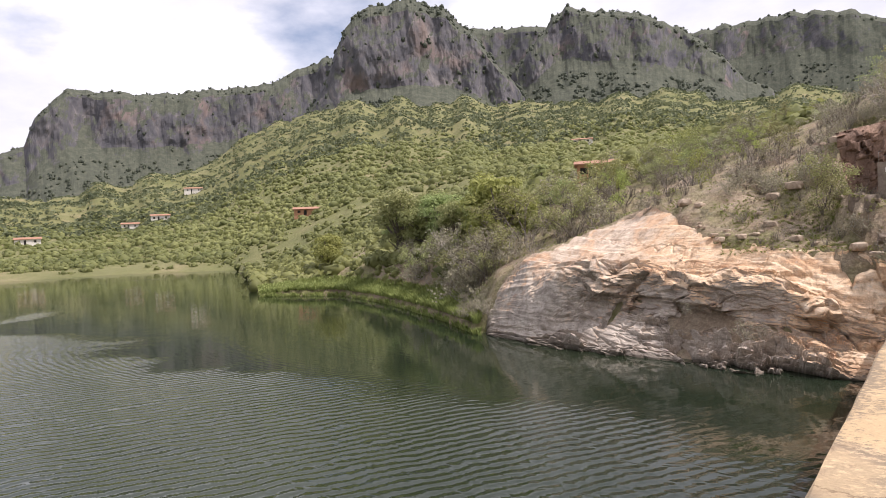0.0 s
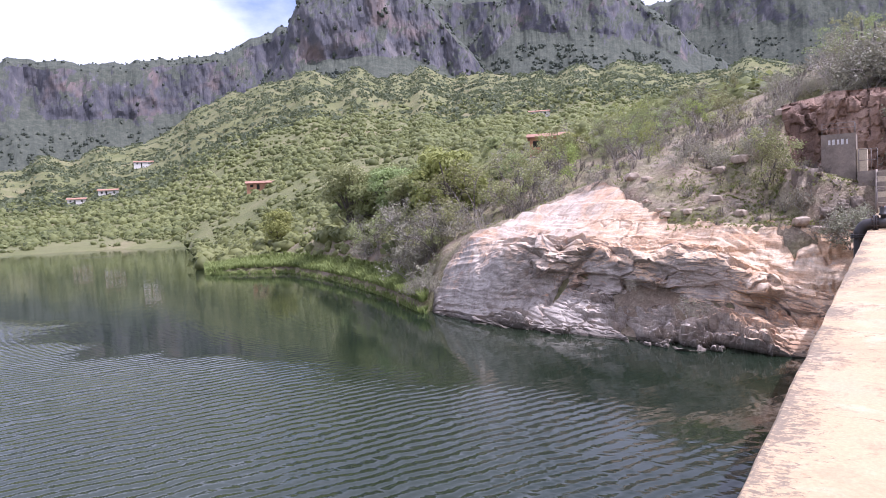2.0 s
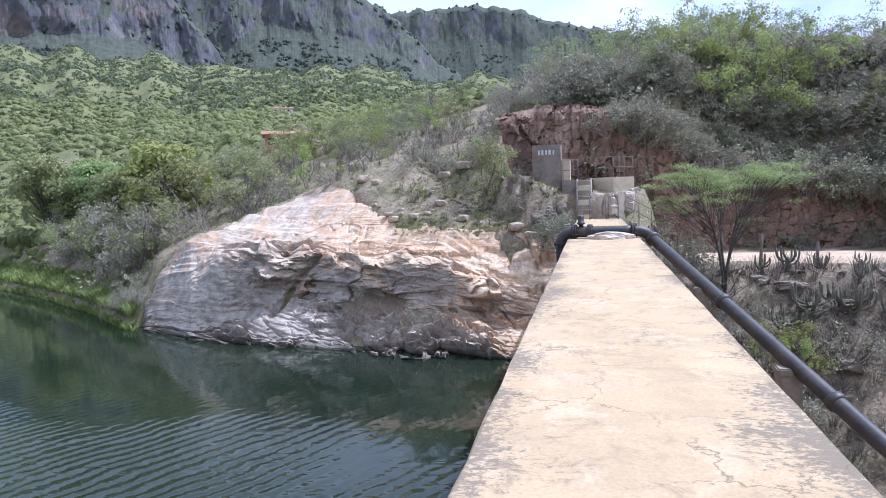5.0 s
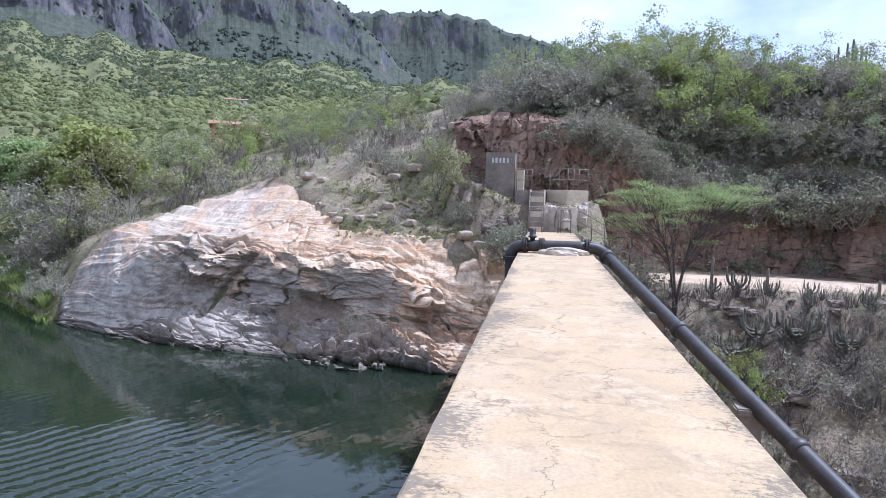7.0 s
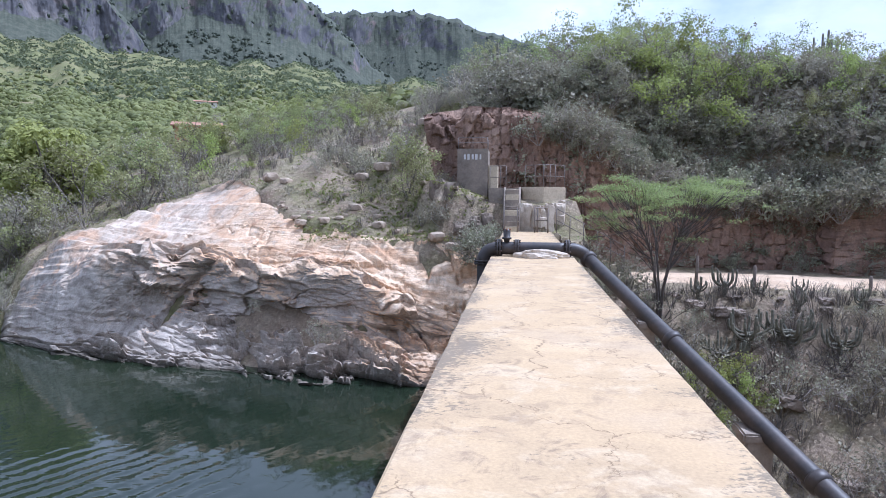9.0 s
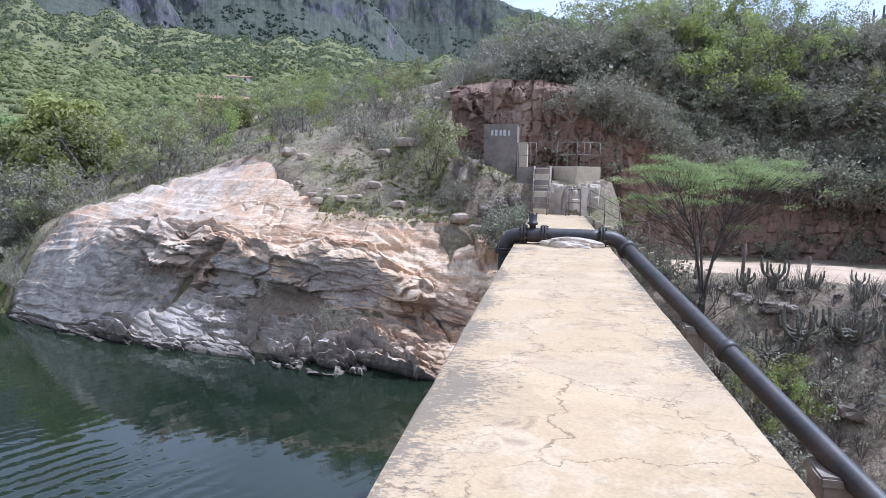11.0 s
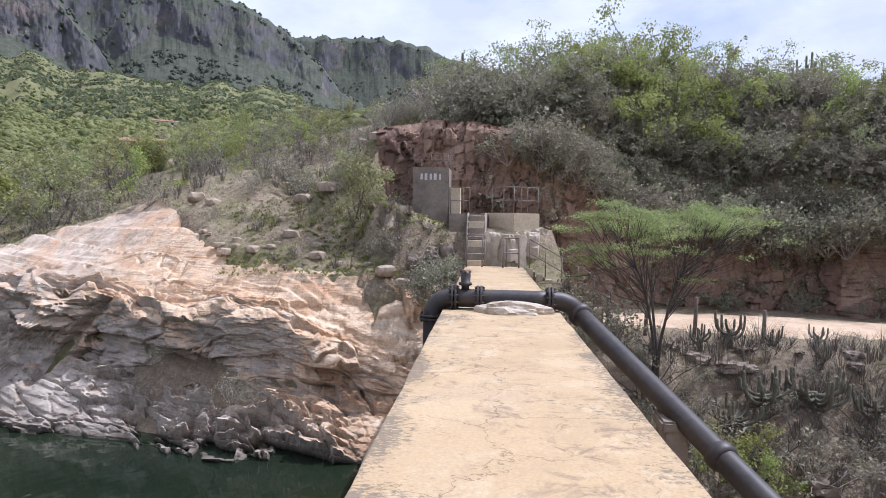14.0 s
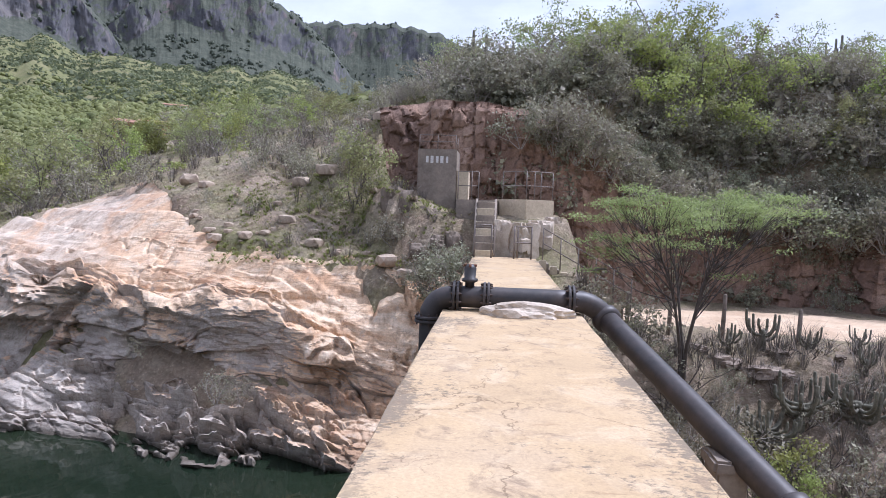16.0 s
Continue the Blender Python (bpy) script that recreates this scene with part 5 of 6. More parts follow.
def umbrella_tree():
    """Thin dark forked stems under a wide, broken, layered canopy."""
    gen = np.random.default_rng(41)
    tubes, ends = [], []
    legs = []
    for k in range(4):
        a = 2 * math.pi * (k + gen.uniform(-0.25, 0.25)) / 4
        out = gen.uniform(0.7, 1.25)
        c, s = math.cos(a), math.sin(a)
        leg = smooth_path([(0.08 * c, 0.08 * s, -0.4), (0.14 * c, 0.14 * s, 0.6), (out * 0.4 * c, out * 0.4 * s, 1.5), (out * 0.8 * c, out * 0.8 * s, 2.5), (out * 1.3 * c, out * 1.3 * s, 3.2)], 4)
        tubes.append((leg, np.linspace(0.075, 0.028, len(leg))))
        legs.append(leg)
    for k in range(84):
        rad, a = math.sqrt(gen.uniform(0.0, 1)), gen.uniform(0, 2 * math.pi)
        end = np.array((3.3 * rad * math.cos(a), 2.4 * rad * math.sin(a), 0.0))
        lobe = math.exp(-(((end[0] - 1.7) / 1.5) ** 2)) + 0.75 * math.exp(-(((end[0] + 1.6) / 1.3) ** 2))
        end[2] = 3.95 + 0.75 * lobe + 0.25 * math.sin(end[0] * 2.1 + end[1] * 1.7) + gen.normal() * 0.13
        under = gen.uniform() < 0.4
        if under:
            end[2] -= gen.uniform(0.5, 1.4)
        if lobe < 0.45 and gen.uniform() < 0.6:
            continue
        leg = legs[int(np.argmin([np.hypot(p[-1][0] - end[0] * 0.5, p[-1][1] - end[1] * 0.5) for p in legs]))]
        fork = np.array(leg[int(gen.integers(len(leg) // 2, len(leg)))])
        midp = fork * 0.5 + end * 0.5 + gen.normal(size=3) * np.array((0.15, 0.15, 0.12)) + np.array((0, 0, -0.1))
        path = smooth_path([tuple(fork), tuple(midp), tuple(end)], 4)
        tubes.append((path, np.linspace(0.016, 0.005, len(path))))
        for _ in range(4):
            tip = end + gen.normal(size=3) * np.array((0.34, 0.34, 0.05)) + np.array((0, 0, 0.04))
            tubes.append(([path[-4], tuple((np.array(path[-4]) + tip) / 2), tuple(tip)], [0.009, 0.006, 0.004]))
            if not under or gen.uniform() < 0.55:
                ends.append(tip)
    ends = np.array(ends)
    n = 19000
    c = ends[gen.integers(0, len(ends), n)] + gen.normal(size=(n, 3)) * np.array((0.19, 0.19, 0.055))
    v, f = leaf_quads(c, 0.038 * gen.uniform(0.6, 1.4, len(c)), gen, 0.6, 2.0, np.array((0.15, 0, 1.0))[None] + 0 * c, 0.45)
    return tubes_mesh("trunk", tubes, DARKBARK, 4), mesh_of("crown", v, f, LEAF_ACACIA)


acacia = plant("acacia_tree", *umbrella_tree(), pose(6.0, 29.2, -2.75, 0, 0, 20) @ Matrix.Diagonal((0.92, 0.92, 1.0, 1)), "flat-topped feathery green acacia with thin forked trunks", "tree")

KINDS = {
    "grey": plant_meshes(1, 2.6, 6, 3, 0.45, 520, 0.095, LEAF_GREY, TWIG, 0.6, 0, 0.2, 0.13, (2, 4), 0.036, 3),
    "bare": plant_meshes(2, 2.4, 6, 3, 0.5, 110, 0.08, LEAF_GREY, TWIG, 0.6, 0, 0.25, 0.13, (2, 4), 0.034, 3),
    "olive": plant_meshes(3, 3.2, 4, 3, 0.4, 1700, 0.09, LEAF_GREEN, BARK, 0.6, 0, 0.12, 0.17, (2, 4), 0.045, 3),
    "dark": plant_meshes(4, 3.0, 4, 3, 0.4, 1300, 0.125, LEAF_DARK, BARK, 0.65, 0, 0.1, 0.18, (2, 4), 0.045, 3),
    "bright": plant_meshes(5, 3.2, 4, 3, 0.38, 2000, 0.09, LEAF_BRIGHT, BARK, 0.7, 0, 0.1, 0.19, (2, 4), 0.045, 3),
    "dusty": plant_meshes(6, 3.0, 5, 3, 0.42, 850, 0.115, LEAF_GREY, TWIG, 0.6, 0, 0.15, 0.15, (2, 4), 0.04, 3),
    "tiny": plant_meshes(8, 2.4, 6, 2, 0.5, 420, 0.12, LEAF_GREY, TWIG, 0.7, 0, 0.2, 0.22, (2, 4), 0.03, 3),
    "clump": plant_meshes(9, 2.6, 6, 2, 0.45, 800, 0.13, LEAF_DARK, TWIG, 0.8, 0, 0.1, 0.26, (2, 4), 0.034, 3),
    "tangle": plant_meshes(10, 2.5, 7, 3, 0.48, 640, 0.10, LEAF_GREY, TWIG, 0.95, 0, 0.08, 0.12, (2, 4), 0.034, 3),
    "dry": plant_meshes(12, 2.2, 6, 3, 0.5, 60, 0.06, LEAF_GREY, DARKBARK, 0.8, 0, 0.1, 0.13, (2, 4), 0.03, 3),
    "fern": plant_meshes(7, 3.6, 4, 3, 0.4, 1900, 0.08, LEAF_ACACIA, BARK, 0.7, 0.15, 0.05, 0.22, (2, 4), 0.045, 3, 0.7, 0.6),
}


def broad_meshes(seed, wide, high, lobes, leaves, size, mat, low=0.25):
    """A dense rounded tree: a forked trunk and many leafy lobes."""
    gen = np.random.default_rng(seed)
    tubes, mids, rads = [], [], []
    for k in range(lobes):
        a, r = gen.uniform(0, 2 * math.pi), math.sqrt(gen.uniform(0, 1))
        z = gen.uniform(low, 0.86)
        wall = math.sqrt(max(0.08, 1 - ((z - 0.5) / 0.5) ** 2))
        c = np.array((wide * 0.36 * r * wall * math.cos(a), wide * 0.36 * r * wall * math.sin(a), high * z))
        rad = gen.uniform(0.13, 0.23) * wide
        mids.append(c)
        rads.append(rad)
        tubes.append((smooth_path([(0.1 * math.cos(a), 0.1 * math.sin(a), -0.3), (c[0] * 0.3, c[1] * 0.3, c[2] * 0.5), tuple(c)], 3), np.linspace(0.16, 0.03, 7)))
    mids, rads = np.array(mids), np.array(rads)
    pick = gen.integers(0, lobes, leaves)
    d = gen.normal(size=(leaves, 3))
    d /= np.linalg.norm(d, axis=1)[:, None]
    d[:, 2] = np.where(d[:, 2] < -0.3, -d[:, 2], d[:, 2])
    c = mids[pick] + d * (rads[pick] * gen.uniform(0.7, 1.08, leaves))[:, None] * np.array((1, 1, 0.75))
    v, f = leaf_quads(c, size * gen.uniform(0.6, 1.4, leaves), gen, 0.0, 1.5, d + np.array((0, 0, 0.3)), 0.4)
    return tubes_mesh("trunk", tubes, BARK, 5), mesh_of("crown", v, f, mat)


KINDS["broad_bright"] = broad_meshes(71, 5.6, 4.6, 30, 5200, 0.17, LEAF_BRIGHT, 0.1)
KINDS["broad_dark"] = broad_meshes(72, 7.0, 7.6, 32, 6000, 0.19, LEAF_GREEN, 0.15)
KINDS["broad_green"] = broad_meshes(73, 6.0, 6.0, 30, 5600, 0.17, LEAF_ACACIA, 0.15)
WORDS = {
    "grey": ("thorn_shrub", "shrub", "half-bare grey thorn shrub on the dry slope"),
    "bare": ("thorn_shrub", "shrub", "leafless pale grey thorn shrub"),
    "olive": ("small_tree", "tree", "small olive-green leafy tree of the dry woodland"),
    "dark": ("small_tree", "tree", "dark green dense small tree on the hillside"),
    "bright": ("small_tree", "tree", "fresh yellow-green leafy small tree"),
    "dusty": ("leafy_shrub", "shrub", "dusty grey-green leafy shrub"),
    "broad_bright": ("broad_tree", "tree", "bright yellow-green broad tree above the shore"),
    "broad_dark": ("broad_tree", "tree", "dark rounded tree standing above the grassy shore"),
    "broad_green": ("broad_tree", "tree", "soft green rounded tree behind the shore"),
    "tiny": ("low_shrub", "shrub", "low dusty grey-green shrub on the slope"),
    "clump": ("dense_bush", "bush", "dense dark grey-green shrub above the cliff"),
    "fern": ("small_tree", "tree", "feathery light green small tree"),
    "dry": ("dead_shrub", "shrub", "leafless dark-branched dead shrub on the bank"),
    "tangle": ("thorn_thicket", "shrub", "tangled grey thorn thicket with small dusty leaves"),
}
FIRST = {}


def put(kind, x, y, size=1.0, label="", sink=0.0):
    name, category, words = WORDS[kind]
    m = stand(x, y, 1.0, None, sink)
    if kind in FIRST:
        ob = copy_thing(FIRST[kind], m)
    else:
        ob = FIRST[kind] = plant(name, *KINDS[kind], m, words, category, "plants of the " + ("slope" if category == "shrub" else "hill"))
    ob.scale = (size * rng.uniform(0.9, 1.15), size * rng.uniform(0.9, 1.15), size)
    if label:
        tagged(ob, label)
    return ob


# plants that stand out one by one
put("olive", -4.6, 37.2, 0.7, "small green tree growing beside the valve house")
put("olive", -5.0, 37.5, 0.9, "small green tree growing beside the valve house")
put("broad_bright", -32.3, 48.0, 1.4, "bright yellow-green broad tree above the shore")
put("broad_dark", -52.0, 57.0, 1.15, "dark rounded tree standing above the grassy shore")
put("broad_green", -48.0, 57.5, 1.15, "soft green rounded tree behind the shore")
put("broad_green", -44.0, 55.5, 1.0, "soft green rounded tree behind the shore")
put("broad_dark", -41.0, 53.0, 0.7, "dark rounded tree standing above the grassy shore")
put("broad_green", -38.5, 54.5, 0.95, "soft green rounded tree behind the shore")
put("broad_bright", -72.3, 64.0, 1.1, "round yellow-green bush on the grassy spit")
put("broad_bright", -26.2, 61.5, 0.6, "yellow-green bush below the brick house")
put("broad_green", -27.6, 62.5, 0.42, "olive bush below the brick house")
put("broad_green", -30.5, 57.5, 0.5, "olive bush below the brick house")
put("broad_dark", -52.0, 92.0, 0.42, "dark rounded bush near the brick house")
put("broad_green", -60.0, 70.0, 0.9, "soft green rounded tree behind the shore")
put("broad_green", -66.0, 72.0, 0.7, "soft green rounded tree behind the shore")
put("bare", -31.5, 42.0, 1.0, "tall dry brown shrub above the rocks")
put("dusty", -29.5, 41.5, 1.1, "dry grey-brown shrub above the rocks")
put("bare", -28.0, 43.0, 1.1, "tall dry brown shrub above the rocks")
put("dark", -0.9, 31.6, 0.5, "dark leafy shrub beside the deck")
put("dusty", -1.5, 32.4, 0.55, "dusty shrub between the boulders")
put("dusty", -2.9, 34.6, 0.5, "dusty shrub between the boulders")
put("grey", -5.6, 39.3, 0.7)
for x, y, size in ((-1.0, 33.2, 0.35), (-1.9, 32.6, 0.25), (-0.7, 32.2, 0.42)):
    put("clump", x, y, size, "dark leafy shrub growing among the boulders")
put("dusty", -8.5, 41.2, 0.6)
put("dusty", -27.0, 40.0, 0.9, "dry grey-brown shrub above the rocks")
put("bare", -25.0, 41.0, 0.9, "tall dry brown shrub above the rocks")
put("olive", -23.0, 44.0, 1.2)
put("dusty", -30.5, 39.5, 1.2, "dry grey-brown shrub above the rocks")
put("dusty", -20.5, 43.5, 1.0)
put("olive", -28.5, 46.0, 1.5)
put("olive", -26.5, 50.0, 1.3)
put("olive", -24.0, 52.0, 1.4)
put("bright", -21.5, 50.5, 0.9)
put("fern", -20.0, 60.0, 1.1, "yellowish feathery tree on the ridge")
put("dark", -15.5, 66.0, 1.0, "dark green bush on the ridge")
put("olive", -10.5, 55.0, 0.9)

for k in range(18):
    az, d = radians(rng.uniform(-35.0, -33.4)), rng.uniform(0.8, 7)
    r = np.interp(np.degrees(az), SHORE_AZ, SHORE_R) + d
    put(rng.choice(["dusty", "tangle", "tiny"]), HUB[0] + r * math.sin(az), HUB[1] + r * math.cos(az), rng.uniform(0.25, 0.5), "dry brown shrub against the end of the rock")
for k in range(34):
    x, y = rng.uniform(-34, -11), rng.uniform(47, 66)
    put(rng.choice(["olive", "grey", "bright", "fern", "dusty", "bare"]), x, y, rng.uniform(0.6, 1.1), "leafy bush on the ridge above the rock slab")

# low shrubs rooted on ledges of the outcrop and over the shore beside it
def put_at(kind, x, y, z, size, label):
    ob = put(kind, x, y, size, label)
    ob.location.z = z
    return ob


for x, y, z, size in ((-7.5, 29.9, -4.55, 0.42), (-6.7, 29.8, -4.4, 0.3), (-12.9, 32.6, -2.1, 0.35), (-13.6, 32.7, -2.0, 0.35), (-15.6, 32.0, -3.3, 0.22), (-10.4, 30.4, -3.4, 0.25)):
    put_at("grey", x, y, z, size, "small dry shrub rooted in a ledge of the rock")
for x, y, z, size in ((7.9, 27.3, -5.7, 0.58), (7.3, 26.6, -6.0, 0.52), (8.4, 27.0, -5.8, 0.45)):
    put_at("bright", x, y, z, size, "bright green bush growing below the pipe")
for k in range(22):
    az, d = radians(rng.uniform(-40, -33.2)), rng.uniform(7, 15)
    r = np.interp(np.degrees(az), SHORE_AZ, SHORE_R) + d
    put(rng.choice(["dusty", "bare", "olive", "dusty"]), HUB[0] + r * math.sin(az), HUB[1] + r * math.cos(az), rng.uniform(0.6, 1.3))

# shrubs of the left slope
made = 0
while made < 62:
    x, y = rng.uniform(-42, -3), rng.uniform(39, 82)
    r, az = polar(x, y)
    d = r - np.interp(az, SHORE_AZ, SHORE_R)
    if az < -36 or d < 11 or (x > -9 and y < 42.5) or (-11 < x < -5 and y < 44) or (-37 < x < -24 and 62 < y < 80):
        continue
    kind = rng.choice(["grey", "bare", "dusty", "grey", "olive", "bare"])
    put(kind, x, y, rng.uniform(0.4, 0.95))
    made += 1

# low shrubs and loose stones on the soil beside the slab
made = 0
while made < 30:
    x, y = rng.uniform(-13, -2.6), rng.uniform(33.2, 44)
    r, az = polar(x, y)
    if r - np.interp(az, SHORE_AZ, SHORE_R) < rock_rim(x, y) + 0.7:
        continue
    put("tiny", x, y, rng.uniform(0.12, 0.34) * (1.0 + 0.5 * (y > 39)))
    made += 1
made = 0
while made < 34:
    x, y, s = rng.uniform(-12, -2.2), rng.uniform(32.8, 43), rng.uniform(0.06, 0.2)
    r, az = polar(x, y)
    past = r - np.interp(az, SHORE_AZ, SHORE_R) - float(rock_rim(x, y))
    if past < 0.1 or (made % 2 and past > 1.2):
        continue
    lump("stone", (x, y, float(land(x, y)) + s * 0.3), (s * 1.3, s, s * 0.75), STONE, 200 + made, label="pale loose stone lying on the slope", category="stone", group="stones on the slope", turn=51 * made, detail=2)
    made += 1

# broad fresh crowns in the middle of the hill
for x, y, size, kind in ((7.6, 46.0, 1.2, "bright"), (9.6, 46.4, 1.3, "bright"), (11.2, 46.2, 1.2, "bright"), (12.4, 46.8, 1.25, "fern"), (13.8, 46.2, 1.15, "bright"), (6.0, 47.5, 1.1, "bright"), (8.6, 48.5, 1.3, "fern"), (10.8, 49.0, 1.3, "bright"), (19.6, 45.2, 0.85, "bright"), (21.4, 45.6, 0.85, "bright"), (17.0, 47.5, 0.8, "fern"), (4.2, 48.5, 1.1, "fern"), (14.8, 49.0, 0.95, "bright"), (24.0, 46.5, 0.8, "fern")):
    put(kind, x, y, size * 0.95, "broad fresh yellow-green tree rising from the thicket")

# the dense thicket on the hill above the cliff
made = 0
while made < 125:
    x = rng.uniform(-4, 44)
    y = np.interp(x, CLIFF_X, CLIFF_Y) + 1.0 + 38 * rng.uniform(0, 1) ** 1.5
    yc = np.interp(x, CLIFF_X, CLIFF_Y)
    if y < yc + 1.0 or (x < -1 and y < 45):
        continue
    front = y < yc + 6
    if front and y > yc + 2.5 and rng.uniform() < 0.45:
        continue
    kind = rng.choice(["clump", "dusty", "tangle", "tangle", "grey", "dusty", "bare"] if front else ["fern", "tangle", "grey", "dusty", "grey", "bare", "fern", "olive", "bare"])
    put(kind, x, y, rng.uniform(0.75, 1.15) * (1.15 if y > yc + 22 and x < 14 else 0.74 if x > 15 and y < 58 else 1.0))
    made += 1

# growth hanging over the brow of the cliff and along its foot
for k in range(120):
    x = rng.uniform(-2.2, 34) if k % 3 else rng.uniform(0, 14)
    foot = k % 10 == 0
    y = np.interp(x, CLIFF_X, CLIFF_Y) + (rng.uniform(-1.2, -0.5) if foot else rng.uniform(0.9, 3.4))
    if foot and x < 5:
        continue
    put(rng.choice(["dark", "tangle", "dusty", "tangle", "clump", "grey"]), x, y, rng.uniform(0.25, 0.4) if foot else rng.uniform(0.4, 0.8))
for k in range(90):
    x = rng.uniform(2.5, 32)
    y = np.interp(x, CLIFF_X, CLIFF_Y) + rng.uniform(2.0, 9)
    put(rng.choice(["tangle", "dusty", "tangle", "bare", "grey", "fern", "olive"]), x, y, rng.uniform(0.5, 0.9))

for k in range(64):
    x = rng.uniform(5, 22)
    put(rng.choice(["tangle", "clump", "dusty", "dark"]), x, np.interp(x, CLIFF_X, CLIFF_Y) + rng.uniform(0.9, 3.0), rng.uniform(0.45, 0.75))
for k in range(22):
    x = rng.uniform(-4.6, -0.4)
    put(rng.choice(["tiny", "dusty", "grey"]), x, np.interp(x, CLIFF_X, CLIFF_Y) + rng.uniform(0.9, 3.2), rng.uniform(0.22, 0.42))

# shrubs rooted in the upper ledges of the cut face
for k in range(80):
    x = rng.uniform(1.5, 27)
    y = np.interp(x, CLIFF_X, CLIFF_Y) + rng.uniform(-0.5, 0.3)
    z = np.interp(x, TOP_X, TOP_Z) - rng.uniform(0.2, 1.5)
    put_at(rng.choice(["clump", "tiny", "tangle"]), x, y, z, rng.uniform(0.45, 0.85), "dusty shrub rooted in a ledge of the cliff")

for k in range(56):
    x = rng.uniform(5.5, 22)
    put_at(rng.choice(["clump", "tangle", "dark"]), x, np.interp(x, CLIFF_X, CLIFF_Y) + rng.uniform(0.9, 1.9), np.interp(x, TOP_X, TOP_Z) + rng.uniform(-0.2, 0.9), rng.uniform(0.4, 0.62), "dense dusty shrub covering the brow of the cliff")

# thick growth just above the cut face
for k in range(36):
    x = rng.uniform(-1.5, 10)
    y = np.interp(x, CLIFF_X, CLIFF_Y) + rng.uniform(2.2, 8)
    put(rng.choice(["clump", "dusty", "grey", "clump", "olive"]), x, y, rng.uniform(0.6, 0.95))

# scrub below the dam
made = 0
while made < 46:
    x, y = rng.uniform(3.2, 24), rng.uniform(21, 32)
    if y > 31.8 or (x < 6.8 and y < 24.5):
        continue
    put(rng.choice(["bare", "grey", "bare", "dusty"]), x, y, rng.uniform(0.22, 0.32) if y > 28.5 and x > 6.5 else rng.uniform(0.3, 0.6))
    made += 1


for k in range(84):
    x, y = rng.uniform(4.6, 18), rng.uniform(23, 31.2)
    if x < 6.6 and y < 25.5:
        continue
    put("dry" if k % 3 else "tangle", x, y, rng.uniform(0.35, 0.75) if y < 28.5 else rng.uniform(0.25, 0.45))


def cactus_limb(points, radii):
    path = smooth_path(points, 3)
    return tubes_mesh("arm", [(path, np.interp(np.linspace(0, 1, len(path)), np.linspace(0, 1, len(radii)), radii))], CACTUS, 8)


def candelabra(m, seed, arms, height, spread, label, thick=0.05):
    gen = np.random.default_rng(seed)
    r = root("cactus", m, label, "cactus", "cacti below the dam")
    mesh_part("trunk", cactus_limb([(0, 0, -0.3), (0.02, 0, 0.3), (0.0, 0.03, height * 0.5)], [0.13, 0.115, 0.1]), r)
    for k in range(arms):
        a = 2 * math.pi * k / arms + gen.uniform(-0.3, 0.3)
        z0, out, up = gen.uniform(0.12, 0.5) * height, spread * gen.uniform(0.45, 1.0), height * gen.uniform(0.7, 1.05)
        c, s, up = math.cos(a), math.sin(a), max(up, z0 + 0.4)
        mesh_part("arm", cactus_limb([(0, 0, z0), (c * out * 0.5, s * out * 0.5, z0 + 0.02), (c * out * 0.85, s * out * 0.85, z0 + 0.15 * height), (c * out, s * out, z0 + (up - z0) * 0.55), (c * out * 1.04, s * out * 1.04, up), (c * out * 1.04, s * out * 1.04, up + 0.05)], [thick * 0.8, thick, thick, thick, thick * 0.85, thick * 0.25]), r)
    return r


BIG, SMALL = "dusty candelabra cactus with many upturned arms", "small branching cactus at the edge of the track"
candelabra(stand(9.2, 29.2, 1.0, 0), 1, 15, 1.35, 0.85, BIG)
wide = candelabra(stand(10.7, 29.2, 1.05, 70), 2, 20, 1.25, 1.05, BIG)
copy_thing(wide, stand(8.2, 28.9, 0.8, 140))
copy_thing(wide, stand(12.4, 29.0, 0.8, 210)).scale = (0.8, 0.8, 0.8)
little = candelabra(stand(9.0, 31.6, 0.9, 20), 3, 8, 1.2, 0.6, SMALL)
for k, (x, y, size) in enumerate(((12.1, 32.1, 0.55), (13.6, 30.2, 0.6), (7.9, 31.2, 0.7), (10.2, 31.2, 0.6), (11.4, 30.3, 0.6))):
    copy_thing(little, stand(x, y, 1.0, 70 * k)).scale = (size, size, size)


def column_cactus(m):
    r = root("cactus", m, "tall columnar cactus standing on the hill", "cactus", "cacti on the hill")
    mesh_part("trunk", cactus_limb([(0, 0, -0.3), (0, 0, 1.6), (0.03, 0, 3.2), (0.03, 0, 3.3)], [0.14, 0.15, 0.13, 0.04]), r)
    mesh_part("arm", cactus_limb([(0.05, 0, 0.6), (0.45, 0.1, 0.8), (0.55, 0.1, 1.6), (0.6, 0.1, 2.6), (0.6, 0.1, 2.66)], [0.11, 0.12, 0.12, 0.11, 0.03]), r)
    mesh_part("arm", cactus_limb([(-0.05, 0, 0.4), (-0.5, 0.1, 0.7), (-0.6, 0, 1.5), (-0.6, 0, 2.2), (-0.6, 0, 2.25)], [0.1, 0.12, 0.12, 0.1, 0.03]), r)
    return r


column = column_cactus(stand(-0.9, 48.7, 1.0))
column.scale = (0.6, 0.6, 1.1)
for x, y, s in ((-0.2, 49.0, 1.0), (25.5, 63.8, 1.0), (26.1, 64.2, 1.1), (26.6, 63.6, 0.95), (24.9, 64.0, 0.9), (25.9, 63.3, 0.85), (27.1, 64.0, 0.8), (7.5, 44.5, 0.5), (9.0, 44.8, 0.5), (10.3, 44.5, 0.45)):
    copy_thing(column, stand(x, y, 1.0)).scale = (s * 0.62, s * 0.62, s)


# ---------------------------------------------------------------- uncounted growth


ICO = []


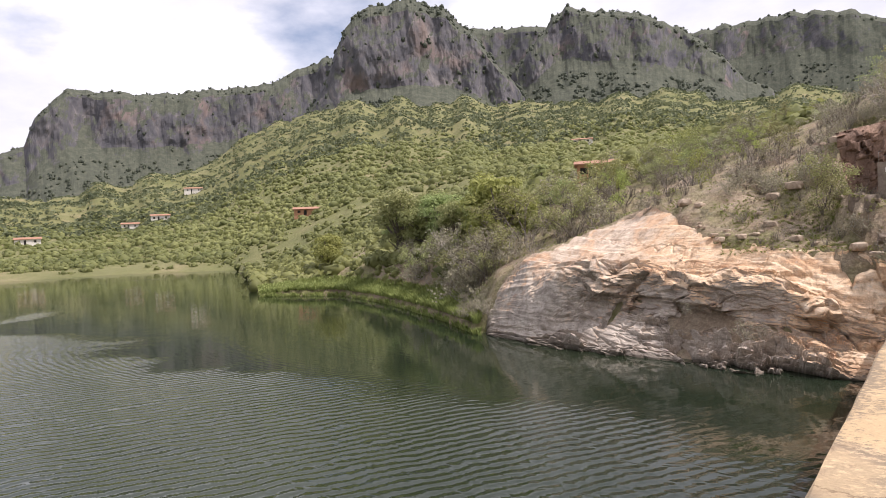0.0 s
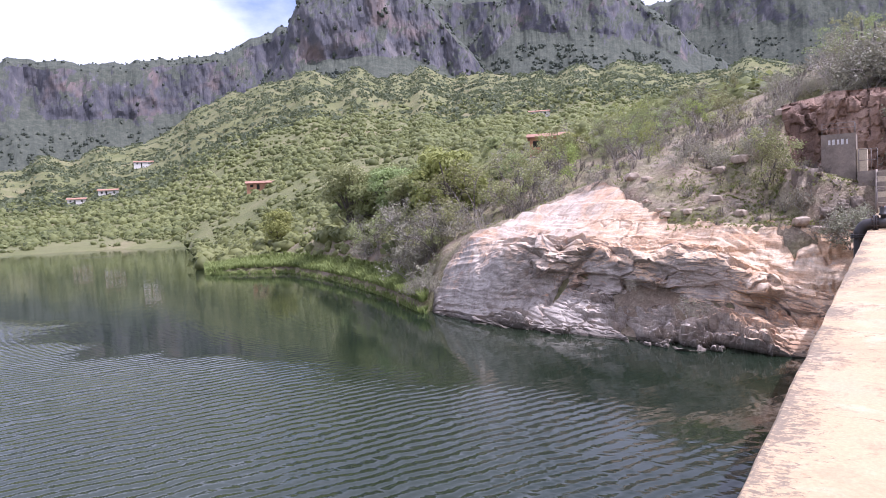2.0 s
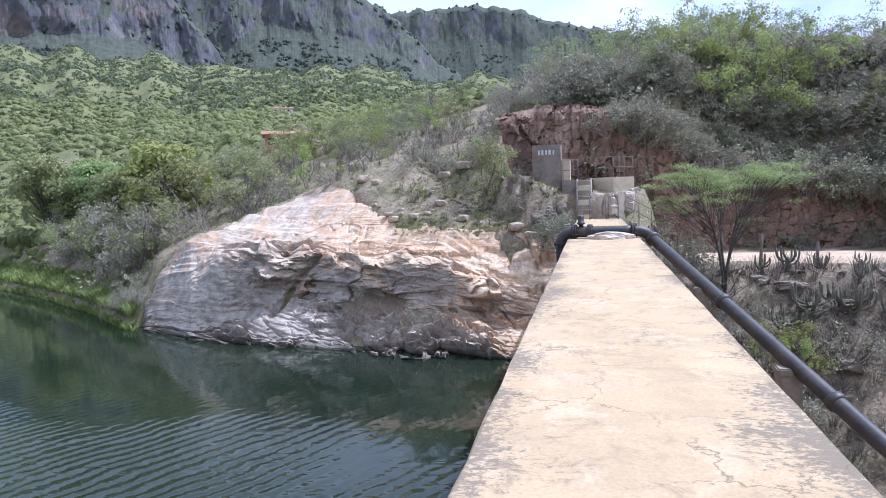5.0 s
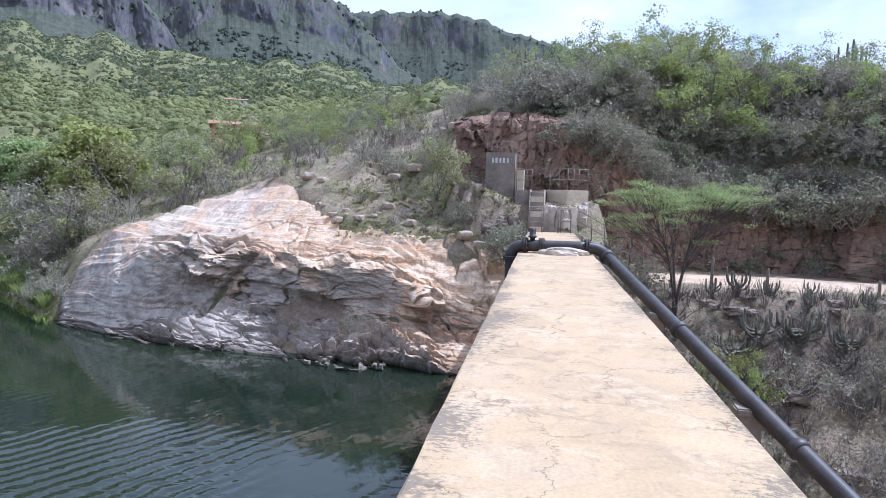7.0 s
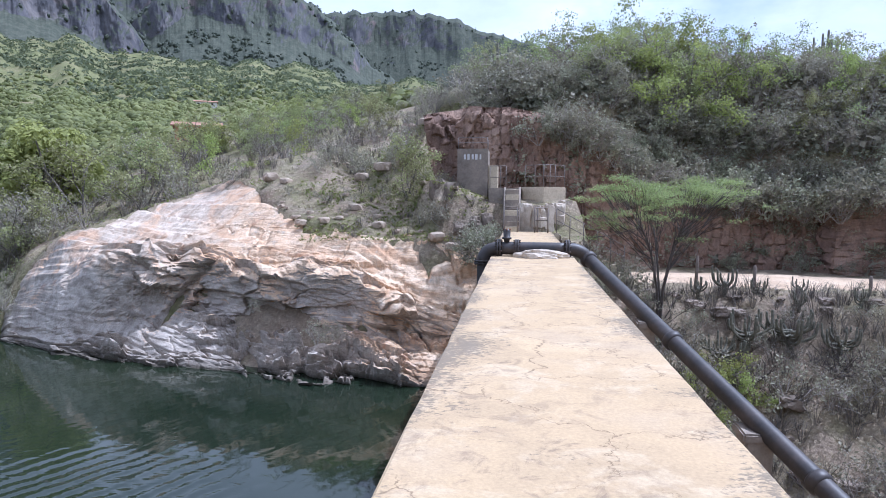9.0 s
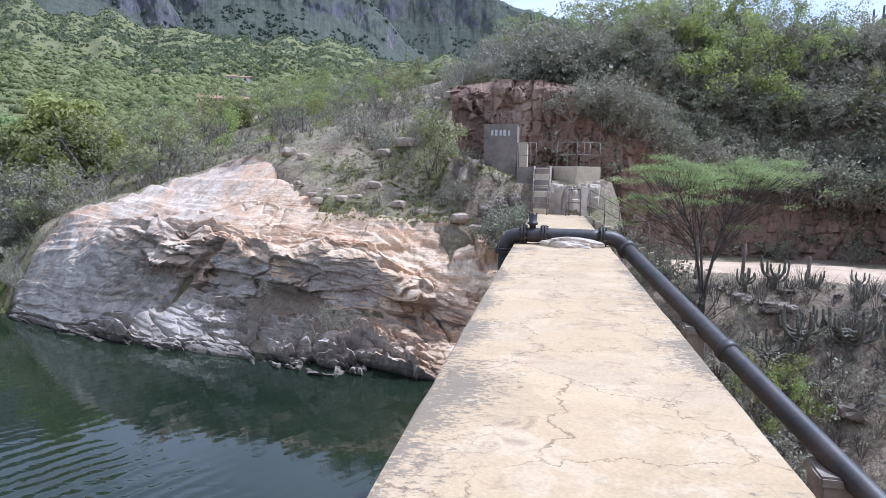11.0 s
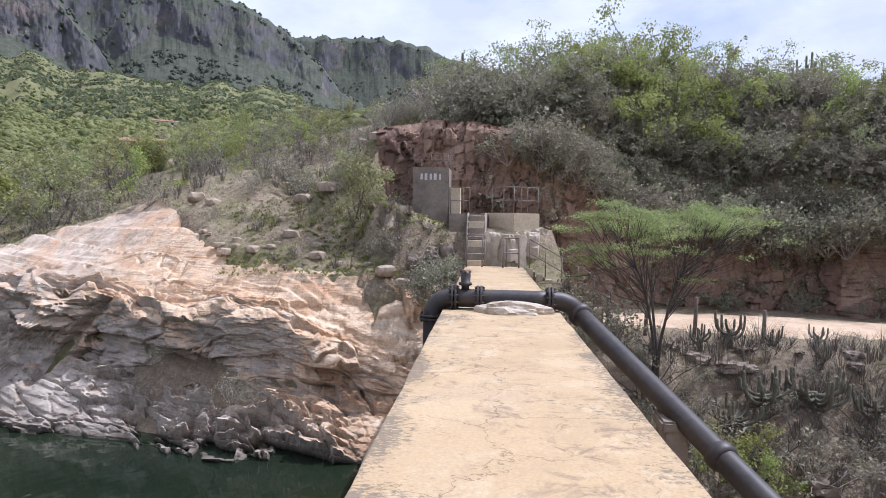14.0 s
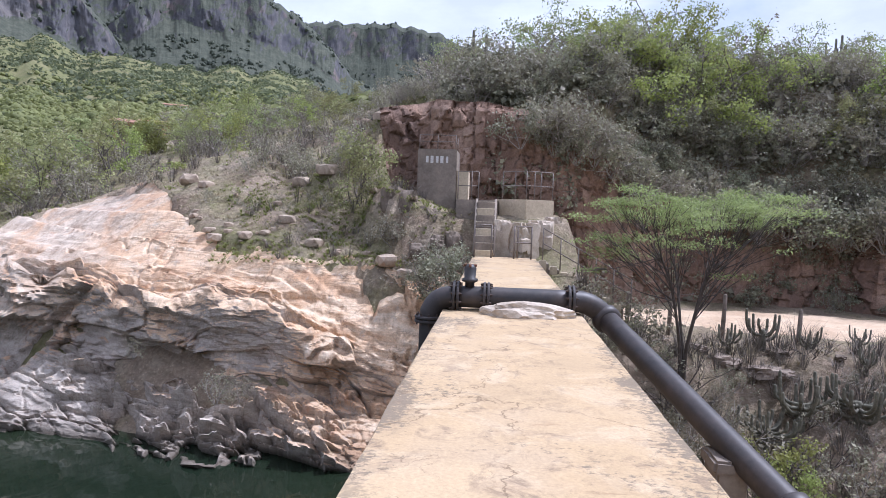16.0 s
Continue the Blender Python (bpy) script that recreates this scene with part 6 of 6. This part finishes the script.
def ico():
    if not ICO:
        bm = bmesh.new()
        bmesh.ops.create_icosphere(bm, subdivisions=1, radius=1.0)
        bm.verts.ensure_lookup_table()
        ICO.append((np.array([v.co[:] for v in bm.verts]), np.array([[v.index for v in f.verts] for f in bm.faces])))
        bm.free()
    return ICO[0]


def scatter_leaves(name, label, xyz, sizes, per, leaf, mat, seed, squash=0.7, hollow=True, core=0.0):
    """Bush after bush of small leaves round a leafy core, in one mesh."""
    gen = np.random.default_rng(seed)
    n = len(xyz)
    p = gen.normal(size=(n, per, 3))
    p /= np.linalg.norm(p, axis=2)[..., None]
    lobes = 1 + 0.35 * np.sin(p[..., :1] * 5 + gen.uniform(0, 6, (n, 1, 1))) * np.cos(p[..., 1:2] * 4)
    p = p * lobes * (gen.uniform(0.75, 1.05, (n, per, 1)) if hollow else gen.uniform(0, 1, (n, per, 1)) ** 0.5)
    p[..., 2] = np.abs(p[..., 2]) * squash * 1.35 - 0.1
    c = (xyz[:, None, :] + p * sizes[:, None, None]).reshape(-1, 3)
    v, f = leaf_quads(c, np.repeat(sizes, per) * leaf * gen.uniform(0.6, 1.4, n * per), gen, 0.2, 1.3, (p + np.array((0, 0, 0.35))).reshape(-1, 3), 0.35)
    faces = f.tolist()
    if core:
        iv, fi = ico()
        wob = 1 + gen.uniform(-0.28, 0.28, (n, len(iv), 1))
        h = iv[None] * wob * core * np.array((1, 1, squash * 1.35)) * gen.uniform(0.85, 1.2, (n, 1, 3))
        h = xyz[:, None, :] + h * sizes[:, None, None] + np.array((0, 0, 0.1)) * sizes[:, None, None]
        faces += (fi[None] + np.arange(n)[:, None, None] * len(iv) + len(v)).reshape(-1, 3).tolist()
        v = np.concatenate([v, h.reshape(-1, 3)])
    ob = new(name, mesh_of(name, v, faces, mat, bool(core)))
    return tagged(ob, label, "scrub", kind="stuff")


def sow(n, az0, az1, r0, r1, seed, least=6.0, power=1.0):
    gen = np.random.default_rng(seed)
    az = gen.uniform(az0, az1, n)
    r = r0 * (r1 / r0) ** (gen.uniform(0, 1, n) ** power)
    a = np.radians(az)
    x, y = HUB[0] + r * np.sin(a), HUB[1] + r * np.cos(a)
    d = r - np.interp(az, SHORE_AZ, SHORE_R)
    keep = (d > least) & (fbm(x * 0.03, y * 0.03, 2.0, 4) + gen.uniform(-0.16, 0.16, n) > 0.30 + 0.10 * step(60, 10, d) * step(-50, -56, az))
    keep &= ~((np.abs(az + 23.5) < 3.5) & (r < 96))
    keep &= ~((az > -36) & (r < 75))
    x, y = x[keep], y[keep]
    return np.stack([x, y, land(x, y)], 1), gen


pts, gen = sow(12000, -76, -8, 50, 300, 1, 6.5)
scatter_leaves("hillside_scrub", "green and olive dry-forest scrub on the valley slopes", pts, 0.6 + 1.4 * gen.uniform(0, 1, len(pts)) ** 1.8, 16, 0.36, FAR_LEAF, 2, 0.6, True, 0.72)
pts, gen = sow(10000, -78, -6, 200, 480, 9, 9, 0.7)
scatter_leaves("middle_scrub", "green dry-forest bushes on the middle valley slopes", pts, 0.8 + 1.8 * gen.uniform(0, 1, len(pts)) ** 1.6, 8, 0.42, FAR_LEAF, 10, 0.6, True, 0.75)
pts = np.concatenate(MOUNT_BUSH)
gen = np.random.default_rng(51)
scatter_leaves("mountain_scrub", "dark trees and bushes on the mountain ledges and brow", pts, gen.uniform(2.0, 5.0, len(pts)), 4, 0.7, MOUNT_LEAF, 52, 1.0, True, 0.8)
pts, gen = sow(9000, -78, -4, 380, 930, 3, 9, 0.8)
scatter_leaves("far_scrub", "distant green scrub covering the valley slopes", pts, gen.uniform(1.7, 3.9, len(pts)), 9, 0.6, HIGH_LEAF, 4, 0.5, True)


def hill_points(n, seed, x0, x1, y0, y1):
    gen = np.random.default_rng(seed)
    x, y = gen.uniform(x0, x1, n), gen.uniform(y0, y1, n)
    keep = y > np.interp(x, CLIFF_X, CLIFF_Y) + 0.5
    x, y = x[keep], y[keep]
    return np.stack([x, y, land(x, y)], 1), gen


pts, gen = hill_points(1900, 5, 0, 46, 40, 66)
scatter_leaves("hill_undergrowth", "dense grey-green undergrowth above the cliff", pts, gen.uniform(0.5, 1.3, len(pts)), 24, 0.24, LEAF_GREY, 6, 0.9, False)
pts, gen = hill_points(1100, 7, -2, 46, 41, 84)
scatter_leaves("hill_undergrowth", "olive undergrowth between the hilltop trees", pts, gen.uniform(0.5, 1.1, len(pts)), 24, 0.22, LEAF_GREY, 8, 0.9, False)


gen = np.random.default_rng(81)
x = gen.uniform(0.5, 32, 1300)
y = np.interp(x, CLIFF_X, CLIFF_Y) + 1.2 + 7 * gen.uniform(0, 1, 1300) ** 1.3
scatter_leaves("brow_growth", "tangled grey-green growth along the brow of the cliff", np.stack([x, y, land(x, y)], 1), gen.uniform(0.35, 0.8, 1300), 24, 0.27, LEAF_DARK, 82, 0.9, False)


def tufts(name, label, xyz, heights, per, width, mat, seed, lean=0.45):
    """Grass: narrow bent blades, several to a tuft."""
    gen = np.random.default_rng(seed)
    n = len(xyz)
    a = gen.uniform(0, 2 * np.pi, (n, per))
    out = np.stack([np.cos(a), np.sin(a), np.zeros_like(a)], -1)
    side = np.stack([-np.sin(a), np.cos(a), np.zeros_like(a)], -1)
    h = heights[:, None, None] * gen.uniform(0.55, 1.1, (n, per, 1))
    base = xyz[:, None, :] + out * h * 0.12 - np.array((0, 0, 0.04))
    mid = base + out * h * lean * 0.35 + np.array((0, 0, 1.0)) * h * 0.6
    tip = base + out * h * lean + np.array((0, 0, 1.0)) * h
    w = width * gen.uniform(0.7, 1.3, (n, per, 1))
    v = np.stack([base - side * w, base + side * w, mid + side * w * 0.8, tip, mid - side * w * 0.8], 2).reshape(-1, 3)
    k = np.arange(n * per)[:, None] * 5
    f = (k + np.array((0, 1, 2, 4))[None]).tolist() + (k + np.array((4, 2, 3))[None]).tolist()
    ob = new(name, mesh_of(name, v, f, mat))
    return tagged(ob, label, "grass", kind="stuff")


pts, gen = hill_points(560, 21, -3, 46, 41, 80)
tufts("hill_twigs", "tangle of bare grey twigs over the hill thicket", pts, gen.uniform(0.8, 2.4, len(pts)), 34, 0.012, TWIG, 22, 0.6)
gen = np.random.default_rng(23)
x, y = gen.uniform(-30, -4, 300), gen.uniform(41, 64, 300)
tufts("slope_twigs", "thin bare grey thorn twigs on the slope", np.stack([x, y, land(x, y)], 1), gen.uniform(0.5, 1.4, 300), 26, 0.009, BARK, 24, 0.55)
x, y = gen.uniform(3.2, 26, 620), gen.uniform(22, 32, 620)
tufts("bank_twigs", "thin dry grey twigs on the bank below the track", np.stack([x, y, land(x, y)], 1), gen.uniform(0.4, 1.1, 620), 30, 0.007, BARK, 26, 0.6)


def bank_points(n, az0, az1, d0, d1, seed):
    gen = np.random.default_rng(seed)
    az, d = gen.uniform(az0, az1, n), gen.uniform(d0, d1, n)
    r, a = np.interp(az, SHORE_AZ, SHORE_R) + d, np.radians(az)
    x, y = HUB[0] + r * np.sin(a), HUB[1] + r * np.cos(a)
    keep = (az < -34.2) | (d > np.interp(az, RIM_AZ, RIM_D) + 0.4)
    return np.stack([x, y, land(x, y)], 1)[keep], gen


pts, gen = bank_points(4600, -52.4, -34.0, -1.0, 7.0, 11)
tufts("shore_grass", "bright green grass on the low shore", pts, gen.uniform(0.3, 0.75, len(pts)), 8, 0.055, GRASS, 12)
pts, gen = bank_points(4200, -33, -1, 4.5, 20, 13)
tufts("slope_grass", "tufts of drying grass on the slope", pts[fbm(pts[:, 0] * 0.45, pts[:, 1] * 0.45, 6, 3) > 0.48], gen.uniform(0.08, 0.2, int((fbm(pts[:, 0] * 0.45, pts[:, 1] * 0.45, 6, 3) > 0.48).sum())), 12, 0.013, GRASS, 14, 0.9)
pts, gen = bank_points(3900, -33, -1, 4.5, 24, 15)
tufts("slope_dry_grass", "tufts of dry straw grass on the slope", pts, gen.uniform(0.07, 0.2, len(pts)), 11, 0.009, DRYGRASS, 16, 1.1)
gen = np.random.default_rng(17)
x, y = gen.uniform(3, 26, 1500), gen.uniform(22, 33.5, 1500)
tufts("bank_dry_grass", "dry grass on the bank below the track", np.stack([x, y, land(x, y)], 1), gen.uniform(0.08, 0.22, 1500), 11, 0.008, DRYGRASS, 18, 1.1)

gen = np.random.default_rng(31)
x, y = gen.uniform(-9.5, -0.6, 1700), gen.uniform(33.4, 40.5, 1700)
tufts("yard_grass", "green grass tufts on the slope beside the stair", np.stack([x, y, land(x, y)], 1), gen.uniform(0.06, 0.16, 1700), 16, 0.010, GRASS, 32, 1.2)
x, y = gen.uniform(-9, -0.6, 60), gen.uniform(33.5, 41, 60)
tufts("yard_twigs", "thin grey twigs on the slope beside the stair", np.stack([x, y, land(x, y)], 1), gen.uniform(0.3, 0.9, 60), 20, 0.008, BARK, 34, 0.6)

# ---------------------------------------------------------------- houses across the valley


def house(x, y, turn, wide, deep, high, wall, label, porch=False):
    z = float(land(x, y))
    h = root("house", pose(x, y, z - (0.6 if x > -40 else 0.0), 0, 0, turn), label, "house", "houses in the valley")
    part("wall", box_bm(0, 0, high / 2 - 1.0, wide, deep, high + 2.0, 0.03), wall, h)
    for s in (-1, 1):
        bm = bmesh.new()
        q = [(-wide / 2 - 0.4, 0, high + 0.14 * deep), (wide / 2 + 0.4, 0, high + 0.14 * deep), (wide / 2 + 0.4, s * (deep / 2 + 0.5), high - 0.05), (-wide / 2 - 0.4, s * (deep / 2 + 0.5), high - 0.05)]
        f = bm.faces.new([bm.verts.new(p) for p in q])
        top = bmesh.ops.extrude_face_region(bm, geom=[f])
        bmesh.ops.translate(bm, verts=[v for v in top["geom"] if isinstance(v, bmesh.types.BMVert)], vec=(0, 0, 0.14))
        bmesh.ops.recalc_face_normals(bm, faces=bm.faces[:])
        part("roof", bm, TILE, h)
    part("gable", box_bm(0, 0, high + 0.04 * deep, wide * 0.98, deep * 0.3, 0.08 * deep, 0.0), wall, h)
    part("door", box_bm(-wide * 0.1, -deep / 2 - 0.01, high * 0.42, 0.9, 0.06, high * 0.84, 0.01), DARKHOLE, h)
    for k in (-0.32, 0.28):
        part("window", box_bm(wide * k, -deep / 2 - 0.01, high * 0.6, 0.9, 0.06, high * 0.4, 0.01), DARKHOLE, h)
    if porch:
        part("porch_roof", box_bm(0, -deep / 2 - 0.6, high - 0.15, wide + 0.2, 1.5, 0.12, 0.03), TILE, h)
        part("side_wall", box_bm(-wide * 0.38, -deep / 2 - 0.6, high / 2 - 0.4, wide * 0.22, 1.2, high + 0.6, 0.02), wall, h)
        for k in (-0.05, 0.22, 0.48):
            part("column", box_bm(wide * k, -deep / 2 - 1.15, high / 2 - 0.4, 0.36, 0.3, high + 0.6, 0.02), wall, h)
    return h


house(-35.4, 76.4, 24, 4.6, 3.4, 2.0, BRICKWALL, "raw orange brick house with a tiled roof")
house(-130.4, 276.5, 25, 9.0, 5.0, 2.2, WHITEWASH, "small whitewashed house with a tiled roof")
house(-164.0, 143.0, 49, 8.6, 5.0, 1.9, BRICKWALL, "red brick farmhouse with a tiled roof")
house(-366.0, 193.0, 60, 9.0, 6.0, 2.4, WHITEWASH, "pale farmhouse across the reservoir")
house(-352.0, 203.0, 60, 10.0, 6.0, 2.8, WHITEWASH, "pale farmhouse across the reservoir")
house(-323.0, 123.0, 68, 10.0, 6.0, 2.4, WHITEWASH, "pale farmhouse above the far shore")
house(-485.0, 311.0, 57, 14.0, 8.0, 3.0, WHITEWASH, "pale farmhouse across the reservoir")
